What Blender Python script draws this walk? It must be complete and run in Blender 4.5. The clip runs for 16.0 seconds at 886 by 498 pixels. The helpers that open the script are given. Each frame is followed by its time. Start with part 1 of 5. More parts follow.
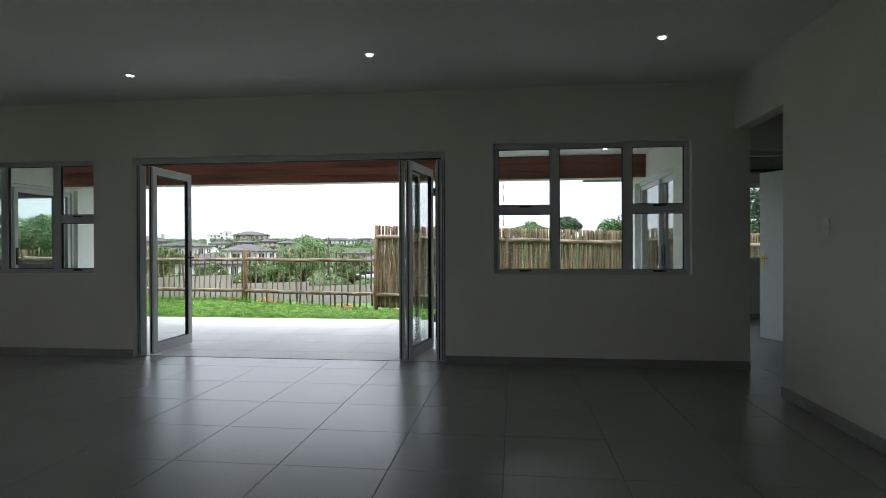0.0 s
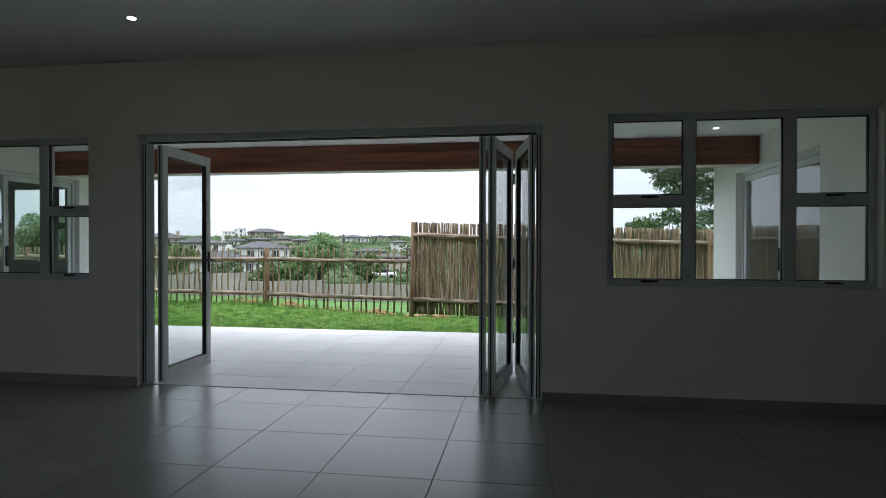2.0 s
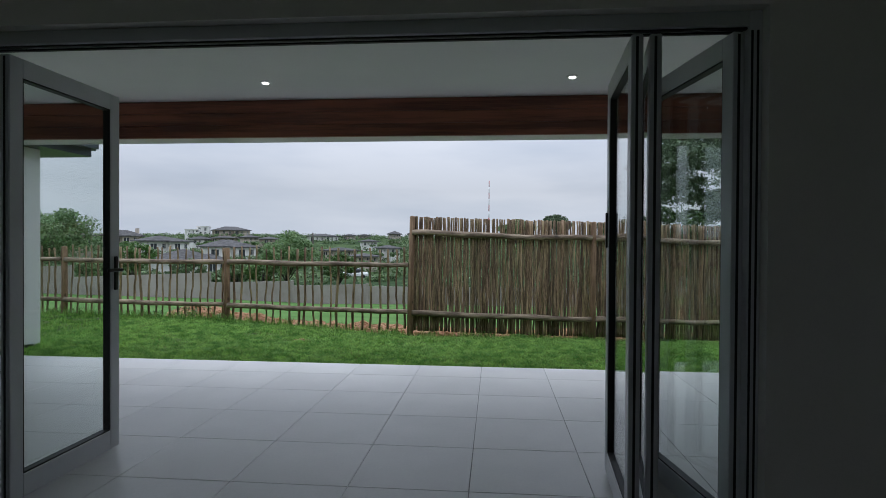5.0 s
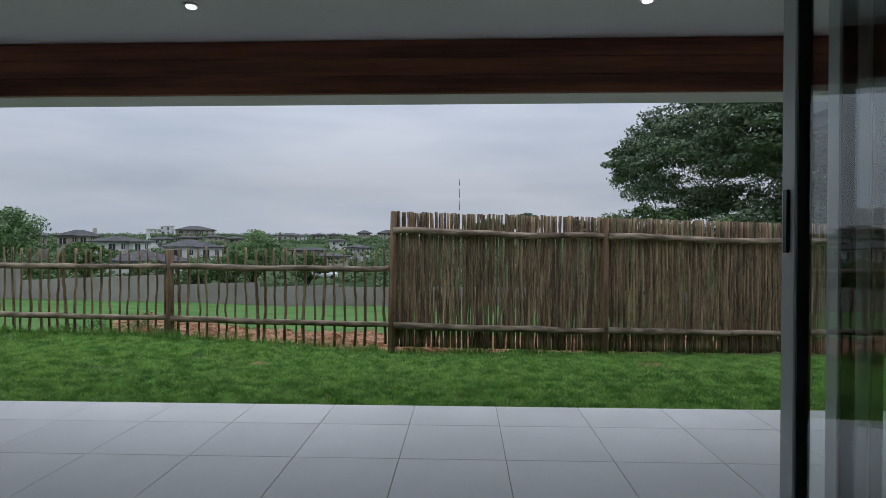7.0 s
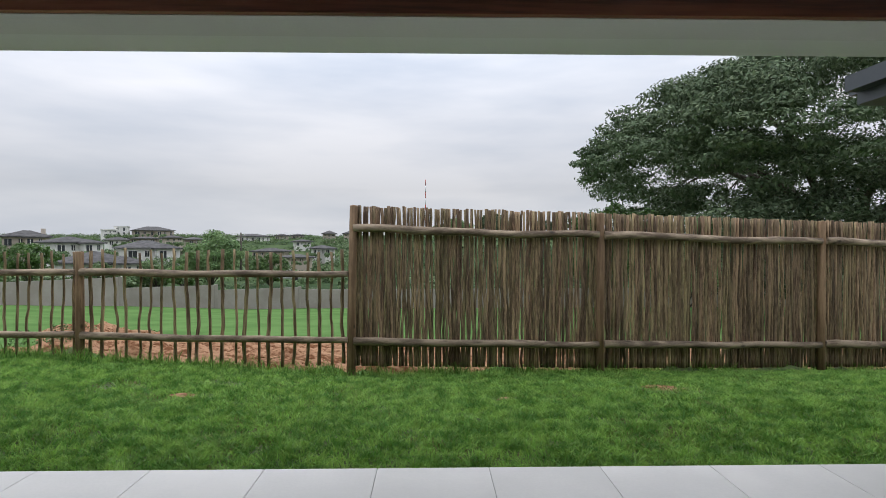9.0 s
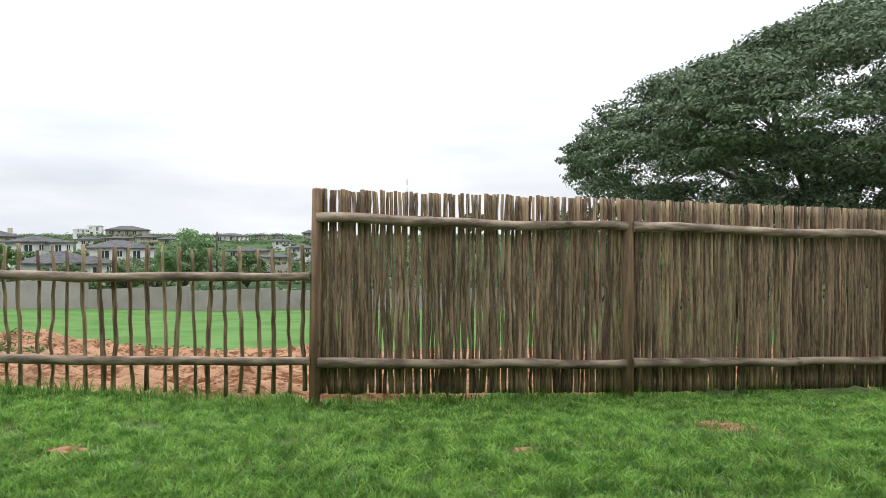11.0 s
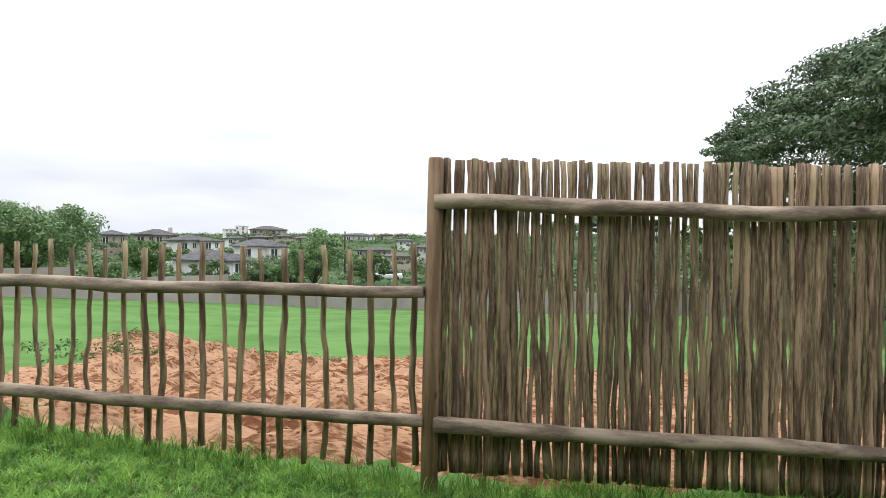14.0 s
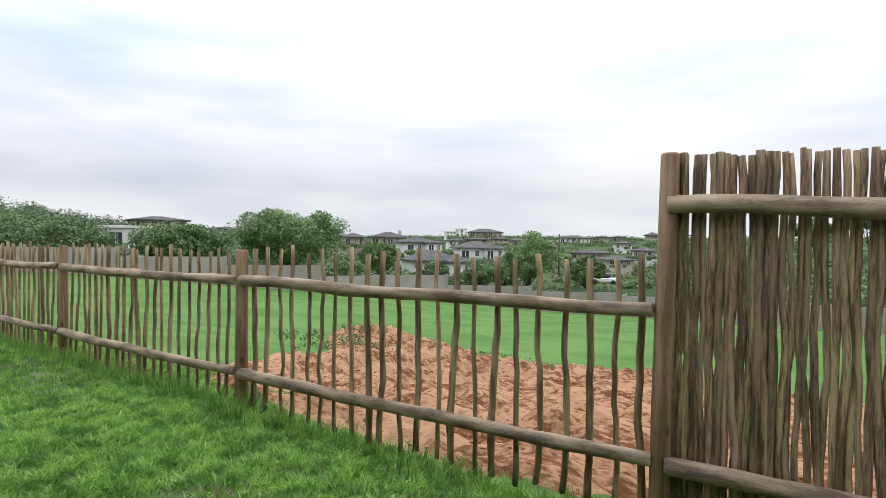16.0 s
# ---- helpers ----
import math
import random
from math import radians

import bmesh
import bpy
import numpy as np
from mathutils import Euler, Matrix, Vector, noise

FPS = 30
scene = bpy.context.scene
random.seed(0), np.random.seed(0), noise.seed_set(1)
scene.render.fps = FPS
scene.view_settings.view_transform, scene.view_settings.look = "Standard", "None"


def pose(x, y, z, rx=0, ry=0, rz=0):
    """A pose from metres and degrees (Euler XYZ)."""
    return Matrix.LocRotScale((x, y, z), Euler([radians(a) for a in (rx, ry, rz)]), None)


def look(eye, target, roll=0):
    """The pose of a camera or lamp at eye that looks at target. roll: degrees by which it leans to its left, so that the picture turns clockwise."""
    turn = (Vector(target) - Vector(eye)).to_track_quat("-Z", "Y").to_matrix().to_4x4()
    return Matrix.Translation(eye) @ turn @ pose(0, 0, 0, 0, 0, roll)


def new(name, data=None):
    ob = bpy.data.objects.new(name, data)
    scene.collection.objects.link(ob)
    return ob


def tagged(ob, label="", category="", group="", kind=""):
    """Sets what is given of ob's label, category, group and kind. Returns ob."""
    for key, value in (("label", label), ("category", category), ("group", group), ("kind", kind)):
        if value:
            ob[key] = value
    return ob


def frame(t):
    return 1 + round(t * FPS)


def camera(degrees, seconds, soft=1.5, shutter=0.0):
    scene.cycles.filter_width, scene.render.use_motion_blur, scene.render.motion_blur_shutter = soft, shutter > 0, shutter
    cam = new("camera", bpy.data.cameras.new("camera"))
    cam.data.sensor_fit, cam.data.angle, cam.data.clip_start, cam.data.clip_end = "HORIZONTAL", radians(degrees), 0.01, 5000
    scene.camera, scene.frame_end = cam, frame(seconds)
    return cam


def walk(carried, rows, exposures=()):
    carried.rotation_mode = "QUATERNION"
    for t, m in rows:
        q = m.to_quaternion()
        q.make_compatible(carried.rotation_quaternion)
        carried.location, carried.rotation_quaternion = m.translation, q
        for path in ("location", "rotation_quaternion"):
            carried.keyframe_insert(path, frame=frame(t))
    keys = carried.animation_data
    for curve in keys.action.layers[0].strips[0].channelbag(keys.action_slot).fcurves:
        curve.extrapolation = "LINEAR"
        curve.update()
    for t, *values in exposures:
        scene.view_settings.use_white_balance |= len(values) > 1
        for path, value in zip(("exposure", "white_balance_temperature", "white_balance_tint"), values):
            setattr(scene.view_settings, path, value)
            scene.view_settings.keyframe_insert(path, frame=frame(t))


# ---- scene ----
cam = camera(75.0, 16.0, 0.8)
PATH = [
    (0, (0.313, -1.468, 1.208), (0.073, 0.517, 1.197), -0.2),
    (0.5, (0.105, -1.143, 1.214), (-0.162, 0.839, 1.199), -0.1),
    (1, (-0.094, -0.821, 1.215), (-0.367, 1.160, 1.201), -0.0),
    (1.5, (-0.288, -0.482, 1.232), (-0.568, 1.499, 1.215), 0.0),
    (2, (-0.501, -0.157, 1.238), (-0.784, 1.823, 1.220), 0.1),
    (2.5, (-0.702, 0.157, 1.235), (-0.980, 2.137, 1.217), 0.1),
    (3, (-0.879, 0.518, 1.246), (-1.152, 2.499, 1.226), 0.1),
    (3.5, (-1.054, 0.853, 1.250), (-1.314, 2.836, 1.231), 0.1),
    (4, (-1.198, 1.215, 1.236), (-1.429, 3.201, 1.216), 0.1),
    (4.2, (-1.254, 1.380, 1.234), (-1.472, 3.369, 1.219), 0.2),
    (6.3, (-1.681, 3.011, 1.257), (-1.801, 5.007, 1.228), 0.2),
    (6.5, (-1.728, 3.137, 1.255), (-1.836, 5.134, 1.231), 0.2),
    (7, (-1.795, 3.462, 1.252), (-1.868, 5.461, 1.229), 0.1),
    (7.5, (-1.831, 3.783, 1.248), (-1.886, 5.783, 1.227), 0.0),
    (8, (-1.863, 4.093, 1.265), (-1.877, 6.093, 1.244), 0.0),
    (8.5, (-1.855, 4.383, 1.259), (-1.828, 6.383, 1.239), -0.0),
    (9, (-1.876, 4.685, 1.244), (-1.832, 6.684, 1.223), -0.0),
    (9.5, (-1.903, 5.059, 1.199), (-1.83, 7.057, 1.18), -0.0),
    (9.7, (-1.895, 5.193, 1.202), (-1.813, 7.191, 1.18), -0.1),
    (12, (-1.968, 6.832, 1.182), (-1.855, 8.828, 1.159), 0.0),
    (12.5, (-2.022, 7.145, 1.185), (-1.919, 9.142, 1.162), 0.0),
    (13, (-2.083, 7.448, 1.182), (-2.017, 9.447, 1.157), 0.0),
    (13.5, (-2.122, 7.742, 1.182), (-2.240, 9.738, 1.157), 0.1),
    (14, (-2.195, 8.042, 1.177), (-2.503, 10.018, 1.155), 0.3),
    (14.5, (-2.252, 8.172, 1.183), (-2.736, 10.112, 1.163), 0.5),
    (15, (-2.280, 8.252, 1.194), (-2.988, 10.123, 1.173), 0.5),
    (15.5, (-2.295, 8.298, 1.204), (-3.166, 10.098, 1.182), 0.5),
    (16, (-2.302, 8.313, 1.213), (-3.298, 10.048, 1.193), 0.6),
]
walk(cam, [(t, look(eye, target, roll)) for t, eye, target, roll in PATH],
     [(0.0, 1.4, 6250, 11), (1.5, 1.12, 6150, 11), (3.0, 0.68, 6000, 11), (4.2, 0.38, 5900, 10), (6.3, -0.33, 5900, 10), (8.0, -0.12, 6050, 10),
      (9.0, 0.15, 6400, 11), (9.7, 0.4, 6500, 10), (12.0, 0.72, 6500, 10), (14.0, 0.75, 6500, 10), (15.2, 0.9, 6500, 10), (15.6, 0.85, 6500, 10), (16.0, 0.5, 6500, 10)])

# ---- sky, sun ----
world = bpy.data.worlds.new("overcast_sky")
scene.world = world
world.use_nodes = True
wn, wl = world.node_tree.nodes, world.node_tree.links
wn.clear()
SUN_EL, SUN_ROT = radians(58), radians(-40)
w_out = wn.new("ShaderNodeOutputWorld")
w_bg = wn.new("ShaderNodeBackground")
w_sky = wn.new("ShaderNodeTexSky")
w_sky.sky_type = "NISHITA"
w_sky.sun_disc = False
w_sky.sun_elevation, w_sky.sun_rotation = SUN_EL, SUN_ROT
w_geo = wn.new("ShaderNodeTexCoord")
w_map = wn.new("ShaderNodeMapping")
w_map.inputs["Scale"].default_value = (1.0, 1.0, 5.0)
w_noise = wn.new("ShaderNodeTexNoise")
w_noise.inputs["Scale"].default_value = 1.6
w_noise.inputs["Detail"].default_value = 5.0
w_noise.inputs["Roughness"].default_value = 0.5
w_ramp = wn.new("ShaderNodeValToRGB")
w_ramp.color_ramp.elements[0].position = 0.32
w_ramp.color_ramp.elements[0].color = (5.6, 6.25, 7.3, 1)
w_ramp.color_ramp.elements[1].position = 0.68
w_ramp.color_ramp.elements[1].color = (9.95, 9.95, 10.25, 1)
w_mix = wn.new("ShaderNodeMix")
w_mix.data_type = "RGBA"
w_mix.inputs[0].default_value = 0.9
wl.new(w_geo.outputs["Generated"], w_map.inputs["Vector"])
wl.new(w_map.outputs["Vector"], w_noise.inputs["Vector"])
wl.new(w_noise.outputs["Fac"], w_ramp.inputs["Fac"])
wl.new(w_sky.outputs["Color"], w_mix.inputs[6])
wl.new(w_ramp.outputs["Color"], w_mix.inputs[7])
w_sep = wn.new("ShaderNodeSeparateXYZ")
w_grad = wn.new("ShaderNodeValToRGB")
# brightness of the overcast by height: a pale horizon, a greyer band above it, bright overhead
for at, level in ((0.0, 0.78), (0.09, 0.65), (0.20, 0.84), (0.36, 1.2), (1.0, 2.3)):
    stop = w_grad.color_ramp.elements[0] if at == 0.0 else w_grad.color_ramp.elements[-1] if at == 1.0 else w_grad.color_ramp.elements.new(at)
    stop.color = (level, level, level, 1)
w_mul = wn.new("ShaderNodeVectorMath")
w_mul.operation = "SCALE"
wl.new(w_geo.outputs["Generated"], w_sep.inputs[0])
wl.new(w_sep.outputs["Z"], w_grad.inputs["Fac"])
wl.new(w_grad.outputs[0], w_mul.inputs["Scale"])
wl.new(w_mix.outputs[2], w_mul.inputs[0])
wl.new(w_mul.outputs[0], w_bg.inputs["Color"])
w_bg.inputs["Strength"].default_value = 0.1
wl.new(w_bg.outputs["Background"], w_out.inputs["Surface"])

sun_data = bpy.data.lights.new("sun", "SUN")
sun_data.energy, sun_data.angle, sun_data.color = 0.7, radians(30), (1.0, 0.96, 0.9)
sun = new("sun", sun_data)
sun.matrix_world = look((0, 0, 30), (30 * math.sin(SUN_ROT) * -0.6, -30 * math.cos(SUN_ROT) * 0.6, 0))


# ---- materials ----
def material(name, color, rough=0.6, metal=0.0, spec=0.5):
    m = bpy.data.materials.new(name)
    m.use_nodes = True
    b = m.node_tree.nodes["Principled BSDF"]
    b.inputs["Base Color"].default_value = (*color, 1)
    b.inputs["Roughness"].default_value = rough
    b.inputs["Metallic"].default_value = metal
    b.inputs["Specular IOR Level"].default_value = spec
    return m


def textured(name, c0, c1, rough=0.6, scale=4.0, stretch=(1, 1, 1), fine=60.0, bump=0.1, spread=0.15, spec=0.5, hue=0.0, detail=6.0, rough_var=0.0, metal=0.0, fine_amount=0.25, shift=True, depth=0.01):
    """Two colours mixed by a broad and a fine noise in object space, with fine relief and a random shade a piece."""
    m = material(name, c0, rough, metal, spec)
    nt = m.node_tree
    N, L = nt.nodes, nt.links
    b = N["Principled BSDF"]
    tc = N.new("ShaderNodeTexCoord")
    geo = N.new("ShaderNodeNewGeometry")
    oi = N.new("ShaderNodeObjectInfo")
    mp = N.new("ShaderNodeMapping")
    mp.inputs["Scale"].default_value = stretch
    off = N.new("ShaderNodeVectorMath")
    off.operation = "MULTIPLY_ADD"
    off.inputs[1].default_value = (37.0, 17.0, 23.0)
    comb = N.new("ShaderNodeCombineXYZ")
    add = N.new("ShaderNodeMath")
    add.operation = "ADD"
    L.new(oi.outputs["Random"], add.inputs[0])
    L.new(geo.outputs["Random Per Island"], add.inputs[1])
    for k in range(3 if shift else 0):
        L.new(add.outputs[0], comb.inputs[k])
    L.new(tc.outputs["Object"], mp.inputs["Vector"])
    L.new(comb.outputs[0], off.inputs[0])
    L.new(mp.outputs["Vector"], off.inputs[2])
    n1 = N.new("ShaderNodeTexNoise")
    n1.inputs["Scale"].default_value, n1.inputs["Detail"].default_value = scale, detail
    n2 = N.new("ShaderNodeTexNoise")
    n2.inputs["Scale"].default_value, n2.inputs["Detail"].default_value = fine, 4.0
    L.new(off.outputs[0], n1.inputs["Vector"])
    L.new(off.outputs[0], n2.inputs["Vector"])
    mm = N.new("ShaderNodeMath")
    mm.operation = "MULTIPLY_ADD"
    mm.inputs[1].default_value = fine_amount
    L.new(n2.outputs["Fac"], mm.inputs[0])
    L.new(n1.outputs["Fac"], mm.inputs[2])
    rp = N.new("ShaderNodeValToRGB")
    rp.color_ramp.elements[0].position = 0.38 + fine_amount * 0.5
    rp.color_ramp.elements[1].position = 0.62 + fine_amount * 0.5
    rp.color_ramp.elements[0].color = (*c0, 1)
    rp.color_ramp.elements[1].color = (*c1, 1)
    L.new(mm.outputs[0], rp.inputs["Fac"])
    hs = N.new("ShaderNodeHueSaturation")
    vr = N.new("ShaderNodeMapRange")
    vr.inputs["From Max"].default_value = 2.0
    vr.inputs["To Min"].default_value, vr.inputs["To Max"].default_value = 1 - spread * 2, 1 + spread * 2
    L.new(add.outputs[0], vr.inputs["Value"])
    L.new(vr.outputs[0], hs.inputs["Value"])
    if hue:
        hr = N.new("ShaderNodeMapRange")
        hr.inputs["To Min"].default_value, hr.inputs["To Max"].default_value = 0.5 - hue, 0.5 + hue
        fr = N.new("ShaderNodeMath")
        fr.operation = "FRACT"
        f7 = N.new("ShaderNodeMath")
        f7.operation = "MULTIPLY"
        f7.inputs[1].default_value = 7.3
        L.new(add.outputs[0], f7.inputs[0])
        L.new(f7.outputs[0], fr.inputs[0])
        L.new(fr.outputs[0], hr.inputs["Value"])
        L.new(hr.outputs[0], hs.inputs["Hue"])
    L.new(rp.outputs["Color"], hs.inputs["Color"])
    L.new(hs.outputs["Color"], b.inputs["Base Color"])
    if rough_var:
        rr = N.new("ShaderNodeMapRange")
        rr.inputs["From Min"].default_value, rr.inputs["From Max"].default_value = 0.3, 0.7
        rr.inputs["To Min"].default_value, rr.inputs["To Max"].default_value = rough - rough_var, rough + rough_var
        L.new(n1.outputs["Fac"], rr.inputs["Value"])
        L.new(rr.outputs[0], b.inputs["Roughness"])
    if bump:
        bp = N.new("ShaderNodeBump")
        bp.inputs["Strength"].default_value = bump
        bp.inputs["Distance"].default_value = depth
        L.new(mm.outputs[0], bp.inputs["Height"])
        L.new(bp.outputs["Normal"], b.inputs["Normal"])
    return m


def glass_material(name, tint=(0.93, 0.96, 0.95)):
    m = bpy.data.materials.new(name)
    m.use_nodes = True
    nt = m.node_tree
    nt.nodes.clear()
    out = nt.nodes.new("ShaderNodeOutputMaterial")
    mix = nt.nodes.new("ShaderNodeMixShader")
    tr = nt.nodes.new("ShaderNodeBsdfTransparent")
    tr.inputs["Color"].default_value = (*tint, 1)
    gl = nt.nodes.new("ShaderNodeBsdfGlossy")
    gl.inputs["Roughness"].default_value = 0.0
    lw = nt.nodes.new("ShaderNodeLayerWeight")
    pw = nt.nodes.new("ShaderNodeMath")
    pw.operation, pw.inputs[1].default_value = "POWER", 4.0
    sc = nt.nodes.new("ShaderNodeMath")
    sc.operation, sc.inputs[1].default_value, sc.inputs[2].default_value = "MULTIPLY_ADD", 0.85, 0.045
    nt.links.new(lw.outputs["Facing"], pw.inputs[0])
    nt.links.new(pw.outputs[0], sc.inputs[0])
    nt.links.new(sc.outputs[0], mix.inputs[0])
    nt.links.new(tr.outputs[0], mix.inputs[1])
    nt.links.new(gl.outputs[0], mix.inputs[2])
    nt.links.new(mix.outputs[0], out.inputs["Surface"])
    return m


def glowing(name, color, strength):
    m = bpy.data.materials.new(name)
    m.use_nodes = True
    b = m.node_tree.nodes["Principled BSDF"]
    b.inputs["Base Color"].default_value = (*color, 1)
    b.inputs["Emission Color"].default_value = (*color, 1)
    b.inputs["Emission Strength"].default_value = strength
    return m


M_WALL = textured("wall_paint", (0.78, 0.755, 0.70), (0.83, 0.805, 0.75), 0.7, 1.3, fine=90, bump=0.05, spread=0.0)
M_OUTWALL = textured("outside_plaster", (0.72, 0.71, 0.68), (0.78, 0.77, 0.74), 0.85, 1.0, fine=70, bump=0.15, spread=0.0)
M_CEIL = textured("ceiling_paint", (0.78, 0.78, 0.76), (0.83, 0.83, 0.81), 0.8, 0.8, fine=60, bump=0.02, spread=0.0)
M_TILE = textured("porcelain_tile", (0.33, 0.325, 0.318), (0.352, 0.347, 0.34), 0.27, 0.9, detail=3.0, fine=40, bump=0.0, spread=0.008)
M_PATIO = textured("patio_tile_stone", (0.62, 0.615, 0.60), (0.69, 0.68, 0.665), 0.45, 1.6, fine=60, bump=0.04, spread=0.04, rough_var=0.08)
M_GROUT = textured("grout", (0.16, 0.155, 0.15), (0.22, 0.21, 0.2), 0.9, 8, bump=0.1, spread=0.0)
M_SKIRT = textured("skirting_tile", (0.30, 0.29, 0.275), (0.36, 0.35, 0.335), 0.4, 3, bump=0.02)
M_ALU = textured("white_aluminium", (0.58, 0.59, 0.61), (0.64, 0.65, 0.67), 0.38, 2, fine=150, bump=0.01, spread=0.0)
M_RUBBER = material("black_gasket", (0.012, 0.012, 0.014), 0.55)
M_BLACK = material("black_metal", (0.015, 0.015, 0.016), 0.35, 0.3)
M_GLASS = glass_material("clear_glass")
M_STEEL = material("brushed_steel", (0.55, 0.54, 0.5), 0.3, 1.0)
M_BRASS = material("brass", (0.55, 0.42, 0.2), 0.3, 1.0)
M_DOORPAINT = textured("door_paint", (0.70, 0.72, 0.74), (0.75, 0.77, 0.79), 0.45, 1.5, fine=80, bump=0.02, spread=0.0)
M_BEAM = textured("red_brown_timber", (0.10, 0.030, 0.018), (0.26, 0.085, 0.045), 0.42, 5, stretch=(0.12, 1, 2.2), fine=40, bump=0.06, spread=0.1)
M_FASCIA = textured("slate_painted_metal", (0.045, 0.055, 0.065), (0.06, 0.07, 0.08), 0.4, 3, bump=0.02)
M_ROOF = textured("grey_roof_tile", (0.062, 0.060, 0.060), (0.115, 0.112, 0.11), 0.9, 2.0, fine=12, bump=0.3, spread=0.12, spec=0.2)
M_LOG = textured("weathered_log", (0.115, 0.08, 0.053), (0.36, 0.275, 0.19), 0.8, 7, stretch=(0.45, 2, 2), fine=70, bump=0.5, spread=0.12)
M_POST = textured("post_timber", (0.14, 0.082, 0.042), (0.29, 0.185, 0.105), 0.75, 7, stretch=(3, 3, 0.25), fine=60, bump=0.4, spread=0.08)
M_PICKET = textured("picket_pole", (0.12, 0.078, 0.038), (0.36, 0.27, 0.145), 0.8, 9, stretch=(3, 3, 0.3), fine=60, bump=0.5, spread=0.2, hue=0.01)
M_SLAT = textured("screen_pole", (0.112, 0.073, 0.039), (0.41, 0.297, 0.170), 0.8, 8, stretch=(2.5, 2.5, 0.24), fine=60, bump=0.8, spread=0.30, hue=0.016, fine_amount=0.55)
M_CUT = textured("sawn_end", (0.20, 0.16, 0.10), (0.30, 0.25, 0.17), 0.85, 30, bump=0.2)
M_LAWN = textured("lawn_soil", (0.05, 0.075, 0.02), (0.11, 0.15, 0.045), 0.9, 1.6, fine=25, bump=0.6, spread=0.0, fine_amount=0.6)
M_BLADE = textured("grass_blade", (0.10, 0.235, 0.036), (0.31, 0.51, 0.11), 0.5, 7.0, fine=26, bump=0, spread=0.2, hue=0.014, spec=0.3, shift=False, fine_amount=0.5)


def translucent(m, amount):
    """Lets light through thin leaves."""
    nt = m.node_tree
    b = nt.nodes["Principled BSDF"]
    tl = nt.nodes.new("ShaderNodeBsdfTranslucent")
    mix = nt.nodes.new("ShaderNodeMixShader")
    mix.inputs[0].default_value = amount
    nt.links.new(b.inputs["Base Color"].links[0].from_socket, tl.inputs["Color"])
    nt.links.new(b.outputs[0], mix.inputs[1])
    nt.links.new(tl.outputs[0], mix.inputs[2])
    nt.links.new(mix.outputs[0], nt.nodes["Material Output"].inputs["Surface"])
    return m


translucent(M_BLADE, 0.4)
M_DRY = textured("dry_grass", (0.18, 0.14, 0.06), (0.28, 0.22, 0.10), 0.8, 3, bump=0, spread=0.2)
M_FIELD = textured("field_grass", (0.075, 0.155, 0.040), (0.112, 0.208, 0.06), 0.95, 0.35, fine=2.5, bump=0.0, spread=0.0, spec=0.05)
M_DIRT = textured("orange_dirt", (0.145, 0.062, 0.028), (0.37, 0.215, 0.125), 0.97, 1.6, stretch=(0.6, 1.5, 1), fine=16, bump=0.9, depth=0.03, spread=0.0, fine_amount=0.9, spec=0.08)
M_HILL = textured("hill_scrub", (0.032, 0.058, 0.024), (0.085, 0.125, 0.05), 0.95, 0.05, fine=0.5, bump=0.0, spread=0.0, fine_amount=0.5, spec=0.05)
M_CONC = textured("boundary_plaster", (0.285, 0.245, 0.22), (0.34, 0.30, 0.275), 0.9, 0.6, fine=6, bump=0.2, spread=0.06)
M_BARK = textured("bark", (0.06, 0.05, 0.04), (0.14, 0.12, 0.095), 0.9, 5, stretch=(2, 2, 0.5), bump=0.6)
M_LEAFD = textured("dark_leaf", (0.06, 0.09, 0.048), (0.125, 0.165, 0.09), 0.7, 0.4, fine=3, bump=0, spread=0.3, hue=0.015, spec=0.2)
M_LEAFL = textured("light_leaf", (0.05, 0.11, 0.022), (0.10, 0.18, 0.04), 0.5, 0.5, fine=3, bump=0, spread=0.3, hue=0.015)
M_LEAFM = textured("mid_leaf", (0.10, 0.165, 0.065), (0.18, 0.27, 0.105), 0.6, 0.5, fine=3, bump=0, spread=0.3, hue=0.015)
for leafy, amount in ((M_LEAFD, 0.12), (M_LEAFL, 0.3), (M_LEAFM, 0.25)):
    translucent(leafy, amount)
M_HWALL = textured("house_plaster", (0.64, 0.62, 0.58), (0.74, 0.72, 0.68), 0.85, 0.3, fine=2, bump=0, spread=0.12)
M_HTAN = textured("tan_plaster", (0.38, 0.32, 0.26), (0.46, 0.40, 0.33), 0.85, 0.3, fine=2, bump=0, spread=0.12)
M_HWIN = material("dark_window_glass", (0.05, 0.055, 0.06), 0.25, 0.0, 0.3)
M_LAMP = glowing("downlight_glow", (1.0, 0.97, 0.9), 4.0)
M_RED = material("red_mast_paint", (0.4, 0.06, 0.04), 0.6)
M_WHITE = textured("white_paint", (0.72, 0.72, 0.70), (0.8, 0.8, 0.78), 0.5, 2, bump=0.0)
M_PLASTIC = textured("white_plastic", (0.72, 0.72, 0.71), (0.76, 0.76, 0.75), 0.35, 3, bump=0.0, spread=0.0)


